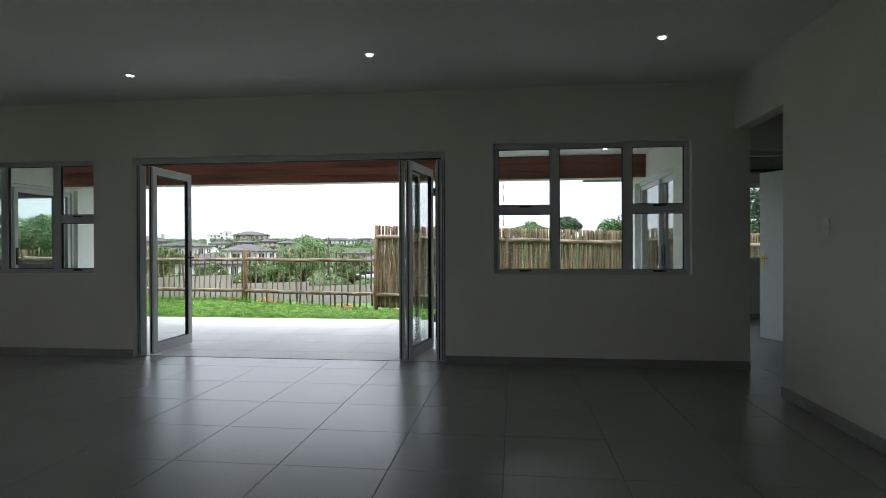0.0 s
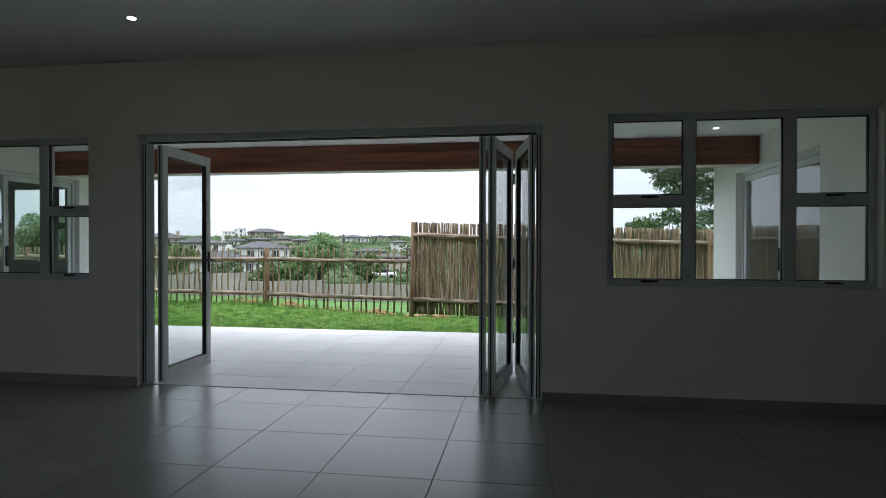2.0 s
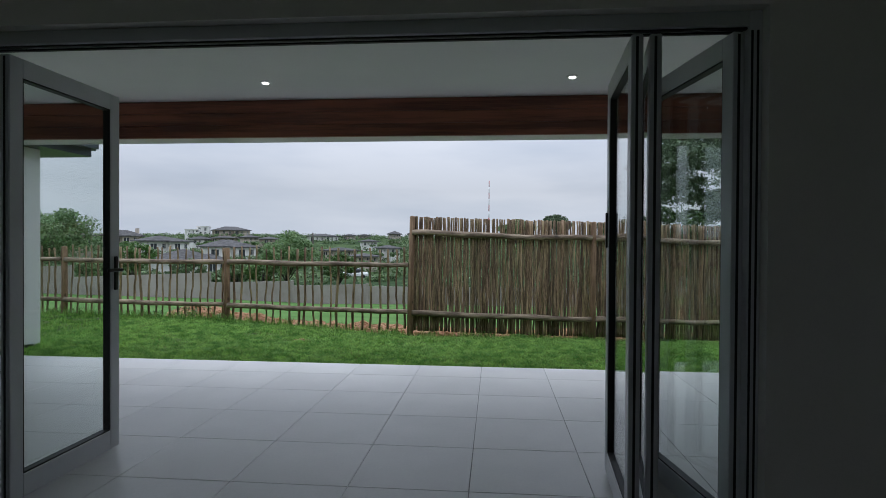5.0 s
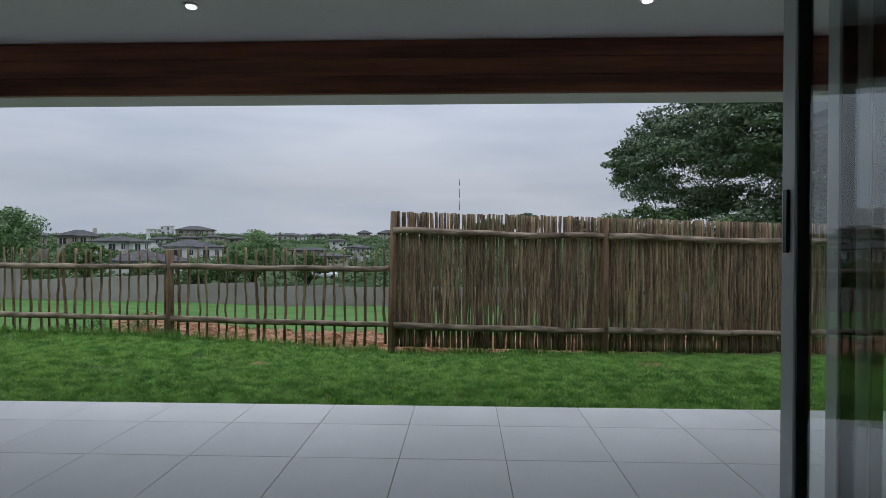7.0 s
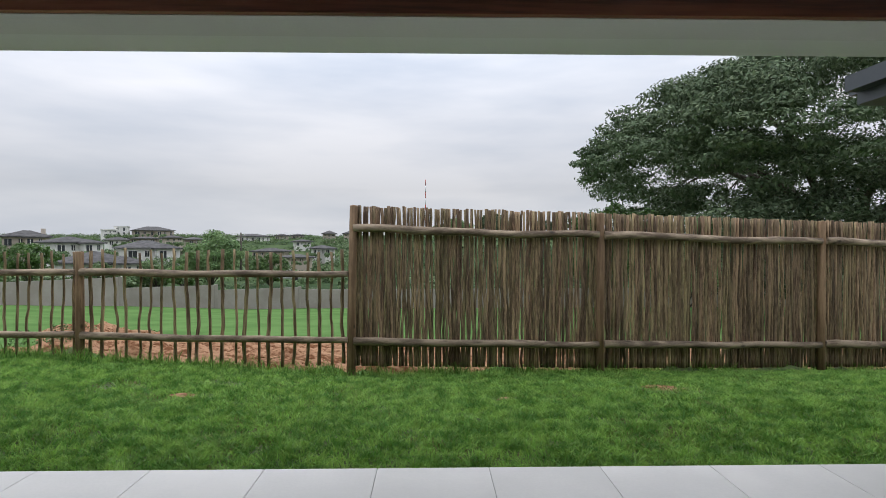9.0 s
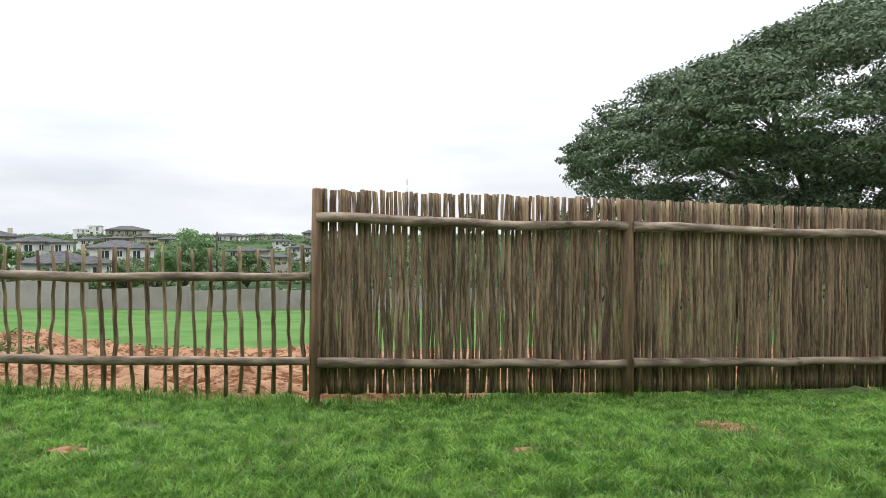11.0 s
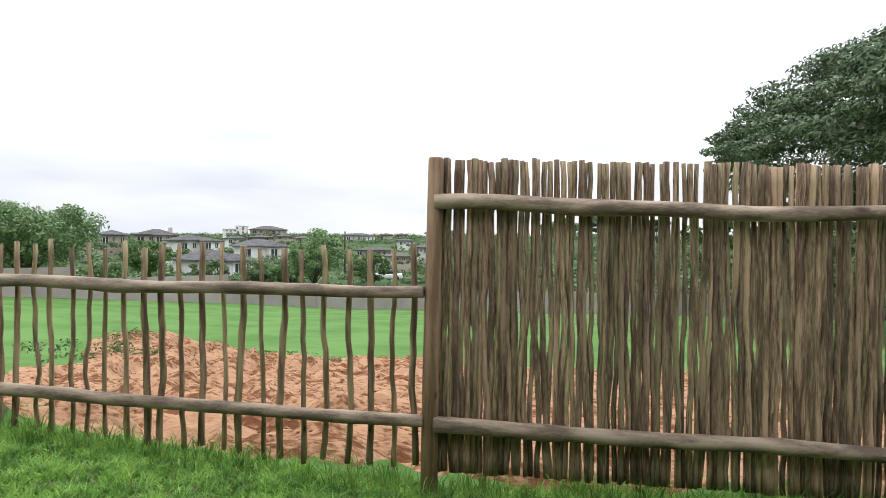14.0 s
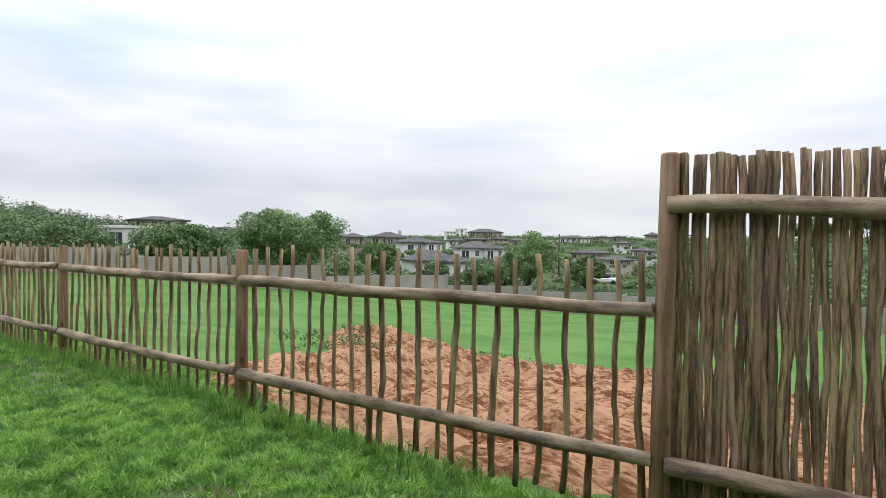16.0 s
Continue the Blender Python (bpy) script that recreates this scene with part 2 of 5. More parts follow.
def knots(m, scale, stretch):
    """Dark knots in timber."""
    nt = m.node_tree
    N, L = nt.nodes, nt.links
    b = N["Principled BSDF"]
    src = b.inputs["Base Color"].links[0].from_socket
    tc, mp, vo = N.new("ShaderNodeTexCoord"), N.new("ShaderNodeMapping"), N.new("ShaderNodeTexVoronoi")
    mp.inputs["Scale"].default_value = stretch
    vo.inputs["Scale"].default_value = scale
    rp = N.new("ShaderNodeMapRange")
    rp.inputs["From Min"].default_value, rp.inputs["From Max"].default_value = 0.06, 0.16
    rp.inputs["To Min"].default_value, rp.inputs["To Max"].default_value = 0.3, 1.0
    hs = N.new("ShaderNodeHueSaturation")
    L.new(tc.outputs["Object"], mp.inputs["Vector"])
    L.new(mp.outputs["Vector"], vo.inputs["Vector"])
    L.new(vo.outputs["Distance"], rp.inputs["Value"])
    L.new(rp.outputs[0], hs.inputs["Value"])
    L.new(src, hs.inputs["Color"])
    L.new(hs.outputs["Color"], b.inputs["Base Color"])


knots(M_LOG, 3.2, (1, 2, 2))
knots(M_POST, 4.0, (2, 2, 1))
knots(M_PICKET, 5.0, (2, 2, 1))
knots(M_SLAT, 3.2, (2, 2, 0.6))


# ---- mesh helpers ----
def mesh_of(bm, name, mats, smooth=False):
    me = bpy.data.meshes.new(name)
    bm.normal_update()
    bm.to_mesh(me)
    bm.free()
    for m in (mats if isinstance(mats, (list, tuple)) else [mats]):
        me.materials.append(m)
    if smooth:
        for p in me.polygons:
            p.use_smooth = True
    return me


def part(name, bm, mat, parent=None, label="", smooth=False):
    ob = new(name, mesh_of(bm, name, mat, smooth))
    if parent is not None:
        ob.parent = parent
    if label:
        ob["label"] = label
    return ob


def box(bm, x0, x1, y0, y1, z0, z1, bevel=0.0):
    r = bmesh.ops.create_cube(bm, size=1.0)
    m = Matrix.Translation(((x0 + x1) / 2, (y0 + y1) / 2, (z0 + z1) / 2)) @ Matrix.Diagonal((abs(x1 - x0), abs(y1 - y0), abs(z1 - z0), 1))
    bmesh.ops.transform(bm, matrix=m, verts=r["verts"])
    if bevel:
        es = list({e for v in r["verts"] for e in v.link_edges})
        bmesh.ops.bevel(bm, geom=es, offset=bevel, segments=1, affect="EDGES")
    return bm


def box_part(name, dims, mat, parent=None, label="", bevel=0.0):
    return part(name, box(bmesh.new(), *dims, bevel=bevel), mat, parent, label)


def structure(ob, label, category):
    return tagged(ob, label, category, kind="structure")


def empty(name, place=(0, 0, 0), rz=0.0):
    ob = new(name)
    ob.empty_display_size = 0.1
    ob.matrix_basis = pose(*place, 0, 0, rz)
    return ob


def tube(bm, pts, radii, sides=8, cap=True, seed=0, rough=0.0):
    """A bent, tapered pole through the points pts."""
    rnd = random.Random(seed)
    rings = []
    for i, p in enumerate(pts):
        p = Vector(p)
        a = Vector(pts[max(i - 1, 0)])
        b = Vector(pts[min(i + 1, len(pts) - 1)])
        d = (b - a).normalized()
        u = d.orthogonal().normalized()
        if abs(d.z) > 0.5:
            u = Vector((1, 0, 0)) - d * d.x
            u.normalize()
        else:
            u = Vector((0, 0, 1)) - d * d.z
            u.normalize()
        v = d.cross(u)
        ring = []
        for k in range(sides):
            t = 2 * math.pi * k / sides
            r = radii[i] * (1 + rough * rnd.uniform(-1, 1))
            ring.append(bm.verts.new(p + (u * math.cos(t) + v * math.sin(t)) * r))
        rings.append(ring)
    for r0, r1 in zip(rings, rings[1:]):
        for k in range(sides):
            f = bm.faces.new((r0[k], r0[(k + 1) % sides], r1[(k + 1) % sides], r1[k]))
            f.smooth = True
    if cap:
        bm.faces.new(rings[0][::-1])
        bm.faces.new(rings[-1])
    return bm

# ---- plan ----
WALL_Y, WALL_T = 4.40, 0.24            # garden wall of the room, inner face and thickness
DOOR_X0, DOOR_X1, DOOR_H = -3.82, -0.37, 2.18
WIN_X0, WIN_X1, WIN_Z0, WIN_Z1 = 0.12, 2.045, 0.915, 2.24
LWIN_X0, LWIN_X1, LWIN_Z1 = -5.98, -4.28, 2.17
ROOM_X0, ROOM_X1, ROOM_Y0, ROOM_H = -7.6, 2.44, -4.7, 2.80
WING_R, WING_L = 2.20, -7.00           # patio faces of the two wings
WING_Y = 8.69
PATIO_H, EAVE_Y = 2.512, 8.07
TILE = 0.62


def wall_with_holes(name, axis, at, thick, a0, a1, z0, z1, holes, mat, label):
    """A straight wall of boxes with openings (a0, a1, z0, z1) cut through it. axis: the way that it runs."""
    bm = bmesh.new()
    cuts = sorted({a0, a1, *[h[0] for h in holes], *[h[1] for h in holes]})
    for p, q in zip(cuts, cuts[1:]):
        mid = (p + q) / 2
        spans = [(z0, z1)]
        for h in holes:
            if h[0] <= mid <= h[1]:
                nxt = []
                for s0, s1 in spans:
                    if h[2] > s0:
                        nxt.append((s0, min(s1, h[2])))
                    if h[3] < s1:
                        nxt.append((max(s0, h[3]), s1))
                spans = nxt
        for s0, s1 in spans:
            if axis == "x":
                box(bm, p, q, at, at + thick, s0, s1)
            else:
                box(bm, at, at + thick, p, q, s0, s1)
    bmesh.ops.remove_doubles(bm, verts=bm.verts, dist=0.0005)
    inner = [f for f in bm.faces if all(len(e.link_faces) > 2 for e in f.edges)]
    bmesh.ops.delete(bm, geom=inner, context="FACES_ONLY")
    return structure(part(name, bm, mat), label, "wall")


# room
wall_with_holes("wall_north", "x", WALL_Y, WALL_T, ROOM_X0, 2.58, -0.2, 3.0,
                [(DOOR_X0, DOOR_X1, -0.2, DOOR_H), (WIN_X0, WIN_X1, WIN_Z0, WIN_Z1), (LWIN_X0, LWIN_X1, WIN_Z0, LWIN_Z1)],
                M_WALL, "smooth off-white painted wall with a wide door opening and two windows")
wall_with_holes("wall_east", "y", ROOM_X1, 0.14, ROOM_Y0, WALL_Y, -0.2, 3.0, [(3.4, WALL_Y, -0.2, 2.32)], M_WALL, "off-white painted side wall with an added opening that lets in light with a passage opening")
# openings in the next two walls are unseen, added to brighten the room
wall_with_holes("wall_west", "y", ROOM_X0 - 0.2, 0.2, ROOM_Y0 - 0.2, WALL_Y, -0.2, 3.0, [(-3.6, -1.2, 0.0, 2.16)], M_WALL, "off-white painted side wall with an added opening that lets in light")
wall_with_holes("wall_south", "x", ROOM_Y0 - 0.2, 0.2, ROOM_X0, ROOM_X1 + 3, -0.2, 3.0, [(-4.8, -2.4, 0.9, 2.2)], M_WALL, "off-white painted back wall with an added opening that lets in light")
structure(box_part("ceiling", (ROOM_X0, ROOM_X1, ROOM_Y0, WALL_Y, ROOM_H, ROOM_H + 0.1), M_CEIL), "smooth off-white painted ceiling of the room", "ceiling")
# hall and right wing
wall_with_holes("wall_hall_lintel", "x", WALL_Y + 0.002, 0.14, 2.582, 5.6, 2.12, 3.0, [], M_WALL, "off-white lintel over the hall")
wall_with_holes("wall_hall_south", "x", 2.4, 0.14, 2.58, 5.6, -0.2, 3.0, [], M_WALL, "off-white hall wall")
wall_with_holes("wall_wing_partition", "x", 5.60, 0.12, 2.44, 5.6, -0.2, 3.0, [(3.0, 3.86, -0.2, 2.24)], M_WALL, "off-white partition with a doorway")
wall_with_holes("wall_wing_side", "y", WING_R, 0.24, WALL_Y + WALL_T, WING_Y, -0.2, 2.62, [(5.64, 7.8, -0.2, 2.16)], M_OUTWALL, "off-white plastered wing wall beside the patio")
wall_with_holes("wall_wing_end", "x", WING_Y - 0.22, 0.22, WING_R + 0.24, 5.6, -0.2, 2.62, [(3.6, 5.0, 0.95, 2.2)], M_OUTWALL, "off-white plastered end wall of the wing with a window")
wall_with_holes("wall_wing_far", "y", 5.6, 0.2, 2.2, WING_Y, -0.2, 3.0, [], M_OUTWALL, "off-white plastered outer wall of the wing")
structure(box_part("ceiling_wing", (2.582, 5.6, 2.4, WING_Y - 0.22, 2.62, 2.72), M_CEIL), "off-white ceiling of the wing", "ceiling")
# left wing
wall_with_holes("wall_left_wing_side", "y", WING_L - 0.24, 0.24, WALL_Y + WALL_T, WING_Y, -0.2, 2.62, [(5.3, 7.5, -0.2, 2.16)], M_OUTWALL, "off-white plastered wing wall beside the patio")
wall_with_holes("wall_left_wing_end", "x", WING_Y - 0.22, 0.22, -10.6, WING_L - 0.24, -0.2, 2.62, [(-9.9, -7.6, 0.9, 2.2)], M_OUTWALL, "off-white plastered end wall of the wing with a window")
wall_with_holes("wall_left_wing_far", "y", -10.8, 0.2, 4.4, WING_Y, -0.2, 2.62, [], M_OUTWALL, "off-white plastered outer wall of the wing")
wall_with_holes("wall_left_wing_back", "x", 4.4, 0.24, -10.6, ROOM_X0 - 0.2, -0.2, 2.62, [], M_WALL, "off-white inner wall of the wing")
structure(box_part("ceiling_left_wing", (-10.6, WING_L - 0.24, WALL_Y + WALL_T, WING_Y - 0.22, 2.62, 2.72), M_CEIL), "off-white ceiling of the wing", "ceiling")
# patio ceiling, eave soffit
structure(box_part("ceiling_patio", (WING_L, WING_R, WALL_Y + WALL_T, 7.08, PATIO_H, PATIO_H + 0.06), M_CEIL), "smooth off-white painted patio ceiling", "ceiling")
structure(box_part("ceiling_eave", (WING_L, WING_R, 7.32, EAVE_Y, 2.35, 2.41), M_CEIL), "off-white eave soffit beyond the patio beam", "ceiling")
core = structure(box_part("beam_core", (WING_L, WING_R, 7.085, 7.32, 2.178, 2.63), M_OUTWALL), "off-white plastered beam across the patio", "beam")
# floors under the tiles
structure(box_part("floor", (ROOM_X0, 5.6, ROOM_Y0, WALL_Y + 0.1, -0.2, -0.004), M_GROUT), "grey grouted bed of the room's tiled floor", "floor")
structure(box_part("floor_patio", (WING_L, WING_R, WALL_Y + 0.1, 7.87, -0.25, -0.010), M_GROUT), "grey grouted bed of the tiled patio", "floor")
structure(box_part("floor_wing", (WING_R, 5.6, WALL_Y + 0.1, WING_Y - 0.1, -0.2, -0.003), M_TILE), "grey porcelain tiled floor of the wing", "floor")
structure(box_part("floor_left_wing", (-10.6, WING_L, WALL_Y + 0.1, WING_Y - 0.1, -0.2, -0.003), M_TILE), "grey porcelain tiled floor of the wing", "floor")


# ---- joinery ----
def leaf_parts(parent, w, h, mat_frame=M_ALU, stile=0.065, depth=0.045, handle=0):
    """A glazed door leaf in the x-z plane of its parent, hinged at x = 0."""
    d = depth / 2
    for x0, x1 in ((0, stile), (w - stile, w)):
        s = box_part("stile", (x0, x1, -d, d, 0, h), mat_frame, parent, bevel=0.004)
        box_part("gasket", (x0 - 0.0015 if x0 == 0 else x1 - 0.004, x0 + 0.004 if x0 == 0 else x1 + 0.0015, -d * 0.22, d * 0.22, 0.01, h - 0.01), M_RUBBER, s, "black rubber seal")
    box_part("bottom_rail", (stile, w - stile, -d, d, 0, stile * 1.35), mat_frame, parent, bevel=0.003)
    box_part("top_rail", (stile, w - stile, -d, d, h - stile * 1.1, h), mat_frame, parent, bevel=0.003)
    bm = bmesh.new()
    z0, z1 = stile * 1.35, h - stile * 1.1
    for a in ((stile, stile + 0.008, z0, z1), (w - stile - 0.008, w - stile, z0, z1), (stile + 0.008, w - stile - 0.008, z0, z0 + 0.008), (stile + 0.008, w - stile - 0.008, z1 - 0.008, z1)):
        box(bm, a[0], a[1], -d * 0.8, d * 0.8, a[2], a[3])
    part("glazing_bead", bm, M_RUBBER, parent, "black glazing bead")
    g = box_part("pane", (stile + 0.004, w - stile - 0.004, -0.003, 0.003, z0 + 0.004, z1 - 0.004), M_GLASS, parent, "clear glass pane")
    g.visible_shadow = False
    if handle:
        bm = bmesh.new()
        xh = w - stile / 2
        box(bm, xh - 0.014, xh + 0.014, d * handle, (d + 0.010) * handle, 1.21 if handle > 0 else 0.94, 1.40 if handle > 0 else 1.14, 0.003)
        if handle < 0:
            box(bm, xh - 0.01, xh + 0.01, (d + 0.010) * handle, (d + 0.045) * handle, 1.05, 1.07, 0.002)
            box(bm, xh - 0.12, xh + 0.01, (d + 0.03) * handle, (d + 0.048) * handle, 1.05, 1.07, 0.004)
        part("handle", bm, M_BLACK, parent, "black door handle")
    return parent


def folding_door():
    fr = structure(empty("door_1"), "white aluminium folding door folded open to both sides of its frame", "door")
    fy0, fy1 = WALL_Y + 0.06, WALL_Y + 0.16
    box_part("frame_jamb", (DOOR_X0, DOOR_X0 + 0.05, fy0, fy1, 0, DOOR_H), M_ALU, fr, bevel=0.003)
    box_part("frame_jamb", (DOOR_X1 - 0.05, DOOR_X1, fy0, fy1, 0, DOOR_H), M_ALU, fr, bevel=0.003)
    box_part("frame_head", (DOOR_X0 + 0.05, DOOR_X1 - 0.05, fy0, fy1, DOOR_H - 0.06, DOOR_H), M_ALU, fr, bevel=0.003)
    for xj in (DOOR_X0 + 0.018, DOOR_X0 + 0.040, DOOR_X1 - 0.040, DOOR_X1 - 0.018):
        box_part("jamb_seal", (xj - 0.004, xj + 0.004, fy0 - 0.003, fy0 + 0.004, 0.02, DOOR_H - 0.08), M_RUBBER, fr, "black rubber seal")
    bm = bmesh.new()
    box(bm, DOOR_X0 + 0.05, DOOR_X1 - 0.05, fy0 + 0.02, fy0 + 0.036, DOOR_H - 0.068, DOOR_H - 0.06)
    box(bm, DOOR_X0 + 0.05, DOOR_X1 - 0.05, fy1 - 0.036, fy1 - 0.02, DOOR_H - 0.068, DOOR_H - 0.06)
    part("head_track", bm, M_RUBBER, fr, "dark running track")
    bm = bmesh.new()
    box(bm, DOOR_X0 + 0.05, DOOR_X1 - 0.05, fy0 + 0.03, fy0 + 0.045, -0.002, 0.004)
    part("threshold_track", bm, M_SKIRT, fr, "slim dark floor track")
    h = DOOR_H - 0.085

    def leaf(x, yy, x1, y1, handle=0):
        lf = empty("door_leaf", (x, yy, 0.012), math.degrees(math.atan2(y1 - yy, x1 - x)))
        tagged(lf, "glazed white aluminium folding door leaf standing open", "door leaf", "folding door leaves")
        return leaf_parts(lf, math.hypot(x1 - x, y1 - yy), h, handle=handle, stile=0.082, depth=0.048)
    leaf(-3.695, 4.535, -3.708, 5.345, -1)
    leaf(-0.448, 4.490, -0.575, 5.315)
    leaf(-0.776, 4.490, -0.640, 5.305)
    leaf(-0.850, 4.490, -0.795, 5.275, 1)
    bm = bmesh.new()
    for z in (0.35, 1.05, 1.85):
        tube(bm, [(-0.612, 5.335, z - 0.05), (-0.612, 5.335, z + 0.05)], [0.011, 0.011])
    part("hinge", bm, M_BLACK, fr, "black knuckle hinge")


folding_door()


def casement_window(name, x0, x1, y, z0, z1, splits=(0.30, 0.67), mid=0.485):
    """A three-light aluminium window: side lights split in two, a fixed middle light."""
    wnd = structure(empty(name), "white aluminium three-light window with small opening sashes", "window")
    fy0, fy1 = y, y + 0.06
    f = 0.05
    box_part("window_frame", (x0, x1, fy0, fy1, z0, z0 + f), M_ALU, wnd, bevel=0.003)
    box_part("window_frame", (x0, x1, fy0, fy1, z1 - f, z1), M_ALU, wnd, bevel=0.003)
    w = x1 - x0
    xs = [x0, x0 + splits[0] * w, x0 + splits[1] * w, x1]
    for k, x in enumerate(xs):
        a, b = (x, x + f) if k == 0 else (x - f, x) if k == 3 else (x - 0.045, x + 0.045)
        box_part("mullion", (a, b, fy0 + 0.001, fy1 - 0.001, z0 + f, z1 - f), M_ALU, wnd, bevel=0.003)
    zm = z0 + mid * (z1 - z0)

    def light(a, b, c, d, sash):
        p = box_part("pane", (a + 0.004, b - 0.004, fy0 + 0.024, fy0 + 0.030, c + 0.004, d - 0.004), M_GLASS, wnd, "clear glass pane")
        p.visible_shadow = False
        bm = bmesh.new()
        g = 0.007
        for q in ((a, a + g, c, d), (b - g, b, c, d), (a + g, b - g, c, c + g), (a + g, b - g, d - g, d)):
            box(bm, q[0], q[1], fy0 + 0.012, fy0 + 0.036, q[2], q[3])
        part("gasket", bm, M_RUBBER, p, "black rubber seal")
        if sash:
            bm = bmesh.new()
            m = (a + b) / 2
            box(bm, m - 0.05, m + 0.05, fy0 - 0.012, fy0, c - 0.022, c - 0.004, 0.003)
            box(bm, m - 0.012, m + 0.075, fy0 - 0.034, fy0 - 0.012, c - 0.019, c - 0.007, 0.003)
            part("window_stay", bm, M_BLACK, wnd, "black window stay handle")
    for a, b, split in ((xs[0] + f, xs[1] - 0.045, True), (xs[1] + 0.045, xs[2] - 0.045, False), (xs[2] + 0.045, xs[3] - f, True)):
        if split:
            box_part("transom", (a, b, fy0 + 0.001, fy1 - 0.001, zm - 0.045, zm + 0.045), M_ALU, wnd, bevel=0.003)
            light(a, b, zm + 0.045, z1 - f, True)
            light(a, b, z0 + f, zm - 0.045, True)
        else:
            light(a, b, z0 + f, z1 - f, False)
    return wnd


casement_window("window_1", WIN_X0, WIN_X1, WALL_Y + 0.08, WIN_Z0, WIN_Z1, (0.321, 0.692), 0.496)
casement_window("window_2", LWIN_X0, LWIN_X1, WALL_Y + 0.08, WIN_Z0, LWIN_Z1, (0.31, 0.698), 0.484)
casement_window("window_3", 3.6, 5.0, WING_Y - 0.14, 0.95, 2.2)
casement_window("window_4", -9.9, -7.6, WING_Y - 0.14, 0.9, 2.2)


def sliding_door(name, x, y0, y1, h, out):
    """Two glazed sliding leaves in a wing wall; out: the side of the patio."""
    d = structure(empty(name), "white aluminium sliding glass door partly open in the wing wall", "door")
    for a, b in ((y0, y0 + 0.05), (y1 - 0.05, y1)):
        box_part("frame_jamb", (x - 0.05, x + 0.05, a, b, 0, h), M_ALU, d, bevel=0.003)
    box_part("frame_head", (x - 0.05, x + 0.05, y0 + 0.05, y1 - 0.05, h - 0.05, h), M_ALU, d, bevel=0.003)
    box_part("floor_track", (x - 0.05, x + 0.05, y0 + 0.05, y1 - 0.05, 0.0, 0.02), M_ALU, d)
    w = (y1 - y0) / 2
    for k, (ya, off) in enumerate(((y0 + 0.05, -0.024 * out), (y1 - 0.05 - w - 0.02, 0.024 * out))):
        lf = empty("sliding_leaf", (x + off, ya, 0.021), 90)
        lf.parent = d
        st = 0.06
        for p, q in ((0, st), (w - st, w)):
            box_part("stile", (p, q, -0.018, 0.018, 0, h - 0.075), M_ALU, lf, bevel=0.002)
        box_part("rail", (st, w - st, -0.018, 0.018, 0, 0.08), M_ALU, lf)
        box_part("rail", (st, w - st, -0.018, 0.018, h - 0.14, h - 0.075), M_ALU, lf)
        g = box_part("pane", (st, w - st, -0.003, 0.003, 0.08, h - 0.14), M_GLASS, lf, "clear glass pane")
        g.visible_shadow = False
        hx = w - st / 2 if k == 0 else st / 2
        bm = bmesh.new()
        for sgn in (-1, 1):
            box(bm, hx - 0.013, hx + 0.013, 0.018 * sgn, 0.036 * sgn, 0.92, 1.18, 0.004)
        part("handle", bm, M_BLACK, lf, "black pull handle")
    return d


sliding_door("door_2", WING_R + 0.12, 5.64, 7.8, 2.16, -1)
sliding_door("door_3", WING_L - 0.12, 5.3, 7.5, 2.16, 1)


def panel_door():
    d = empty("door_4", (3.83, 5.72, 0.005), 112.5)
    structure(d, "white painted interior door leaf standing open", "door")
    box_part("leaf", (0, 0.82, -0.02, 0.02, 0.0, 2.13), M_DOORPAINT, d, bevel=0.003)
    for s in (-1, 1):
        bm = bmesh.new()
        tube(bm, [(0.76, 0.02 * s, 1.03), (0.76, 0.07 * s, 1.03), (0.64, 0.07 * s, 1.03)], [0.011, 0.011, 0.009])
        box(bm, 0.735, 0.785, 0.02 * s, 0.026 * s, 0.93, 1.10, 0.003)
        part("door_handle", bm, M_BRASS, d, "satin brass lever handle")


panel_door()

# skirting
bm = bmesh.new()
for a, b in ((ROOM_X0, DOOR_X0), (DOOR_X1, 2.58)):
    box(bm, a, b, WALL_Y - 0.012, WALL_Y - 0.001, 0.0, 0.085, 0.002)
structure(part("baseboard_north", bm, M_SKIRT), "dark grey tile skirting along the wall", "baseboard")
bm = bmesh.new()
box(bm, ROOM_X1 - 0.012, ROOM_X1 - 0.001, ROOM_Y0, 3.4, 0.0, 0.085, 0.002)
box(bm, ROOM_X1 - 0.012, ROOM_X1 + 0.14, 3.401, 3.412, 0.0, 0.085, 0.002)
structure(part("baseboard_east", bm, M_SKIRT), "dark grey tile skirting along the side wall", "baseboard")
structure(box_part("baseboard_wing", (2.46, 5.6, WING_Y - 0.232, WING_Y - 0.221, 0.0, 0.085), M_SKIRT), "dark grey tile skirting", "baseboard")

# timber cladding of the beam: three long boards
beam = tagged(empty("timber_beam", (0, 7.05, 2.178)), "red-brown varnished timber beam cladding under the patio ceiling", "beam")
for k in range(3):
    part("board", box(bmesh.new(), WING_L + 0.002, WING_R - 0.002, -0.0, 0.033, 0.002 + k * 0.110, 0.110 + k * 0.110, 0.002), M_BEAM, beam)

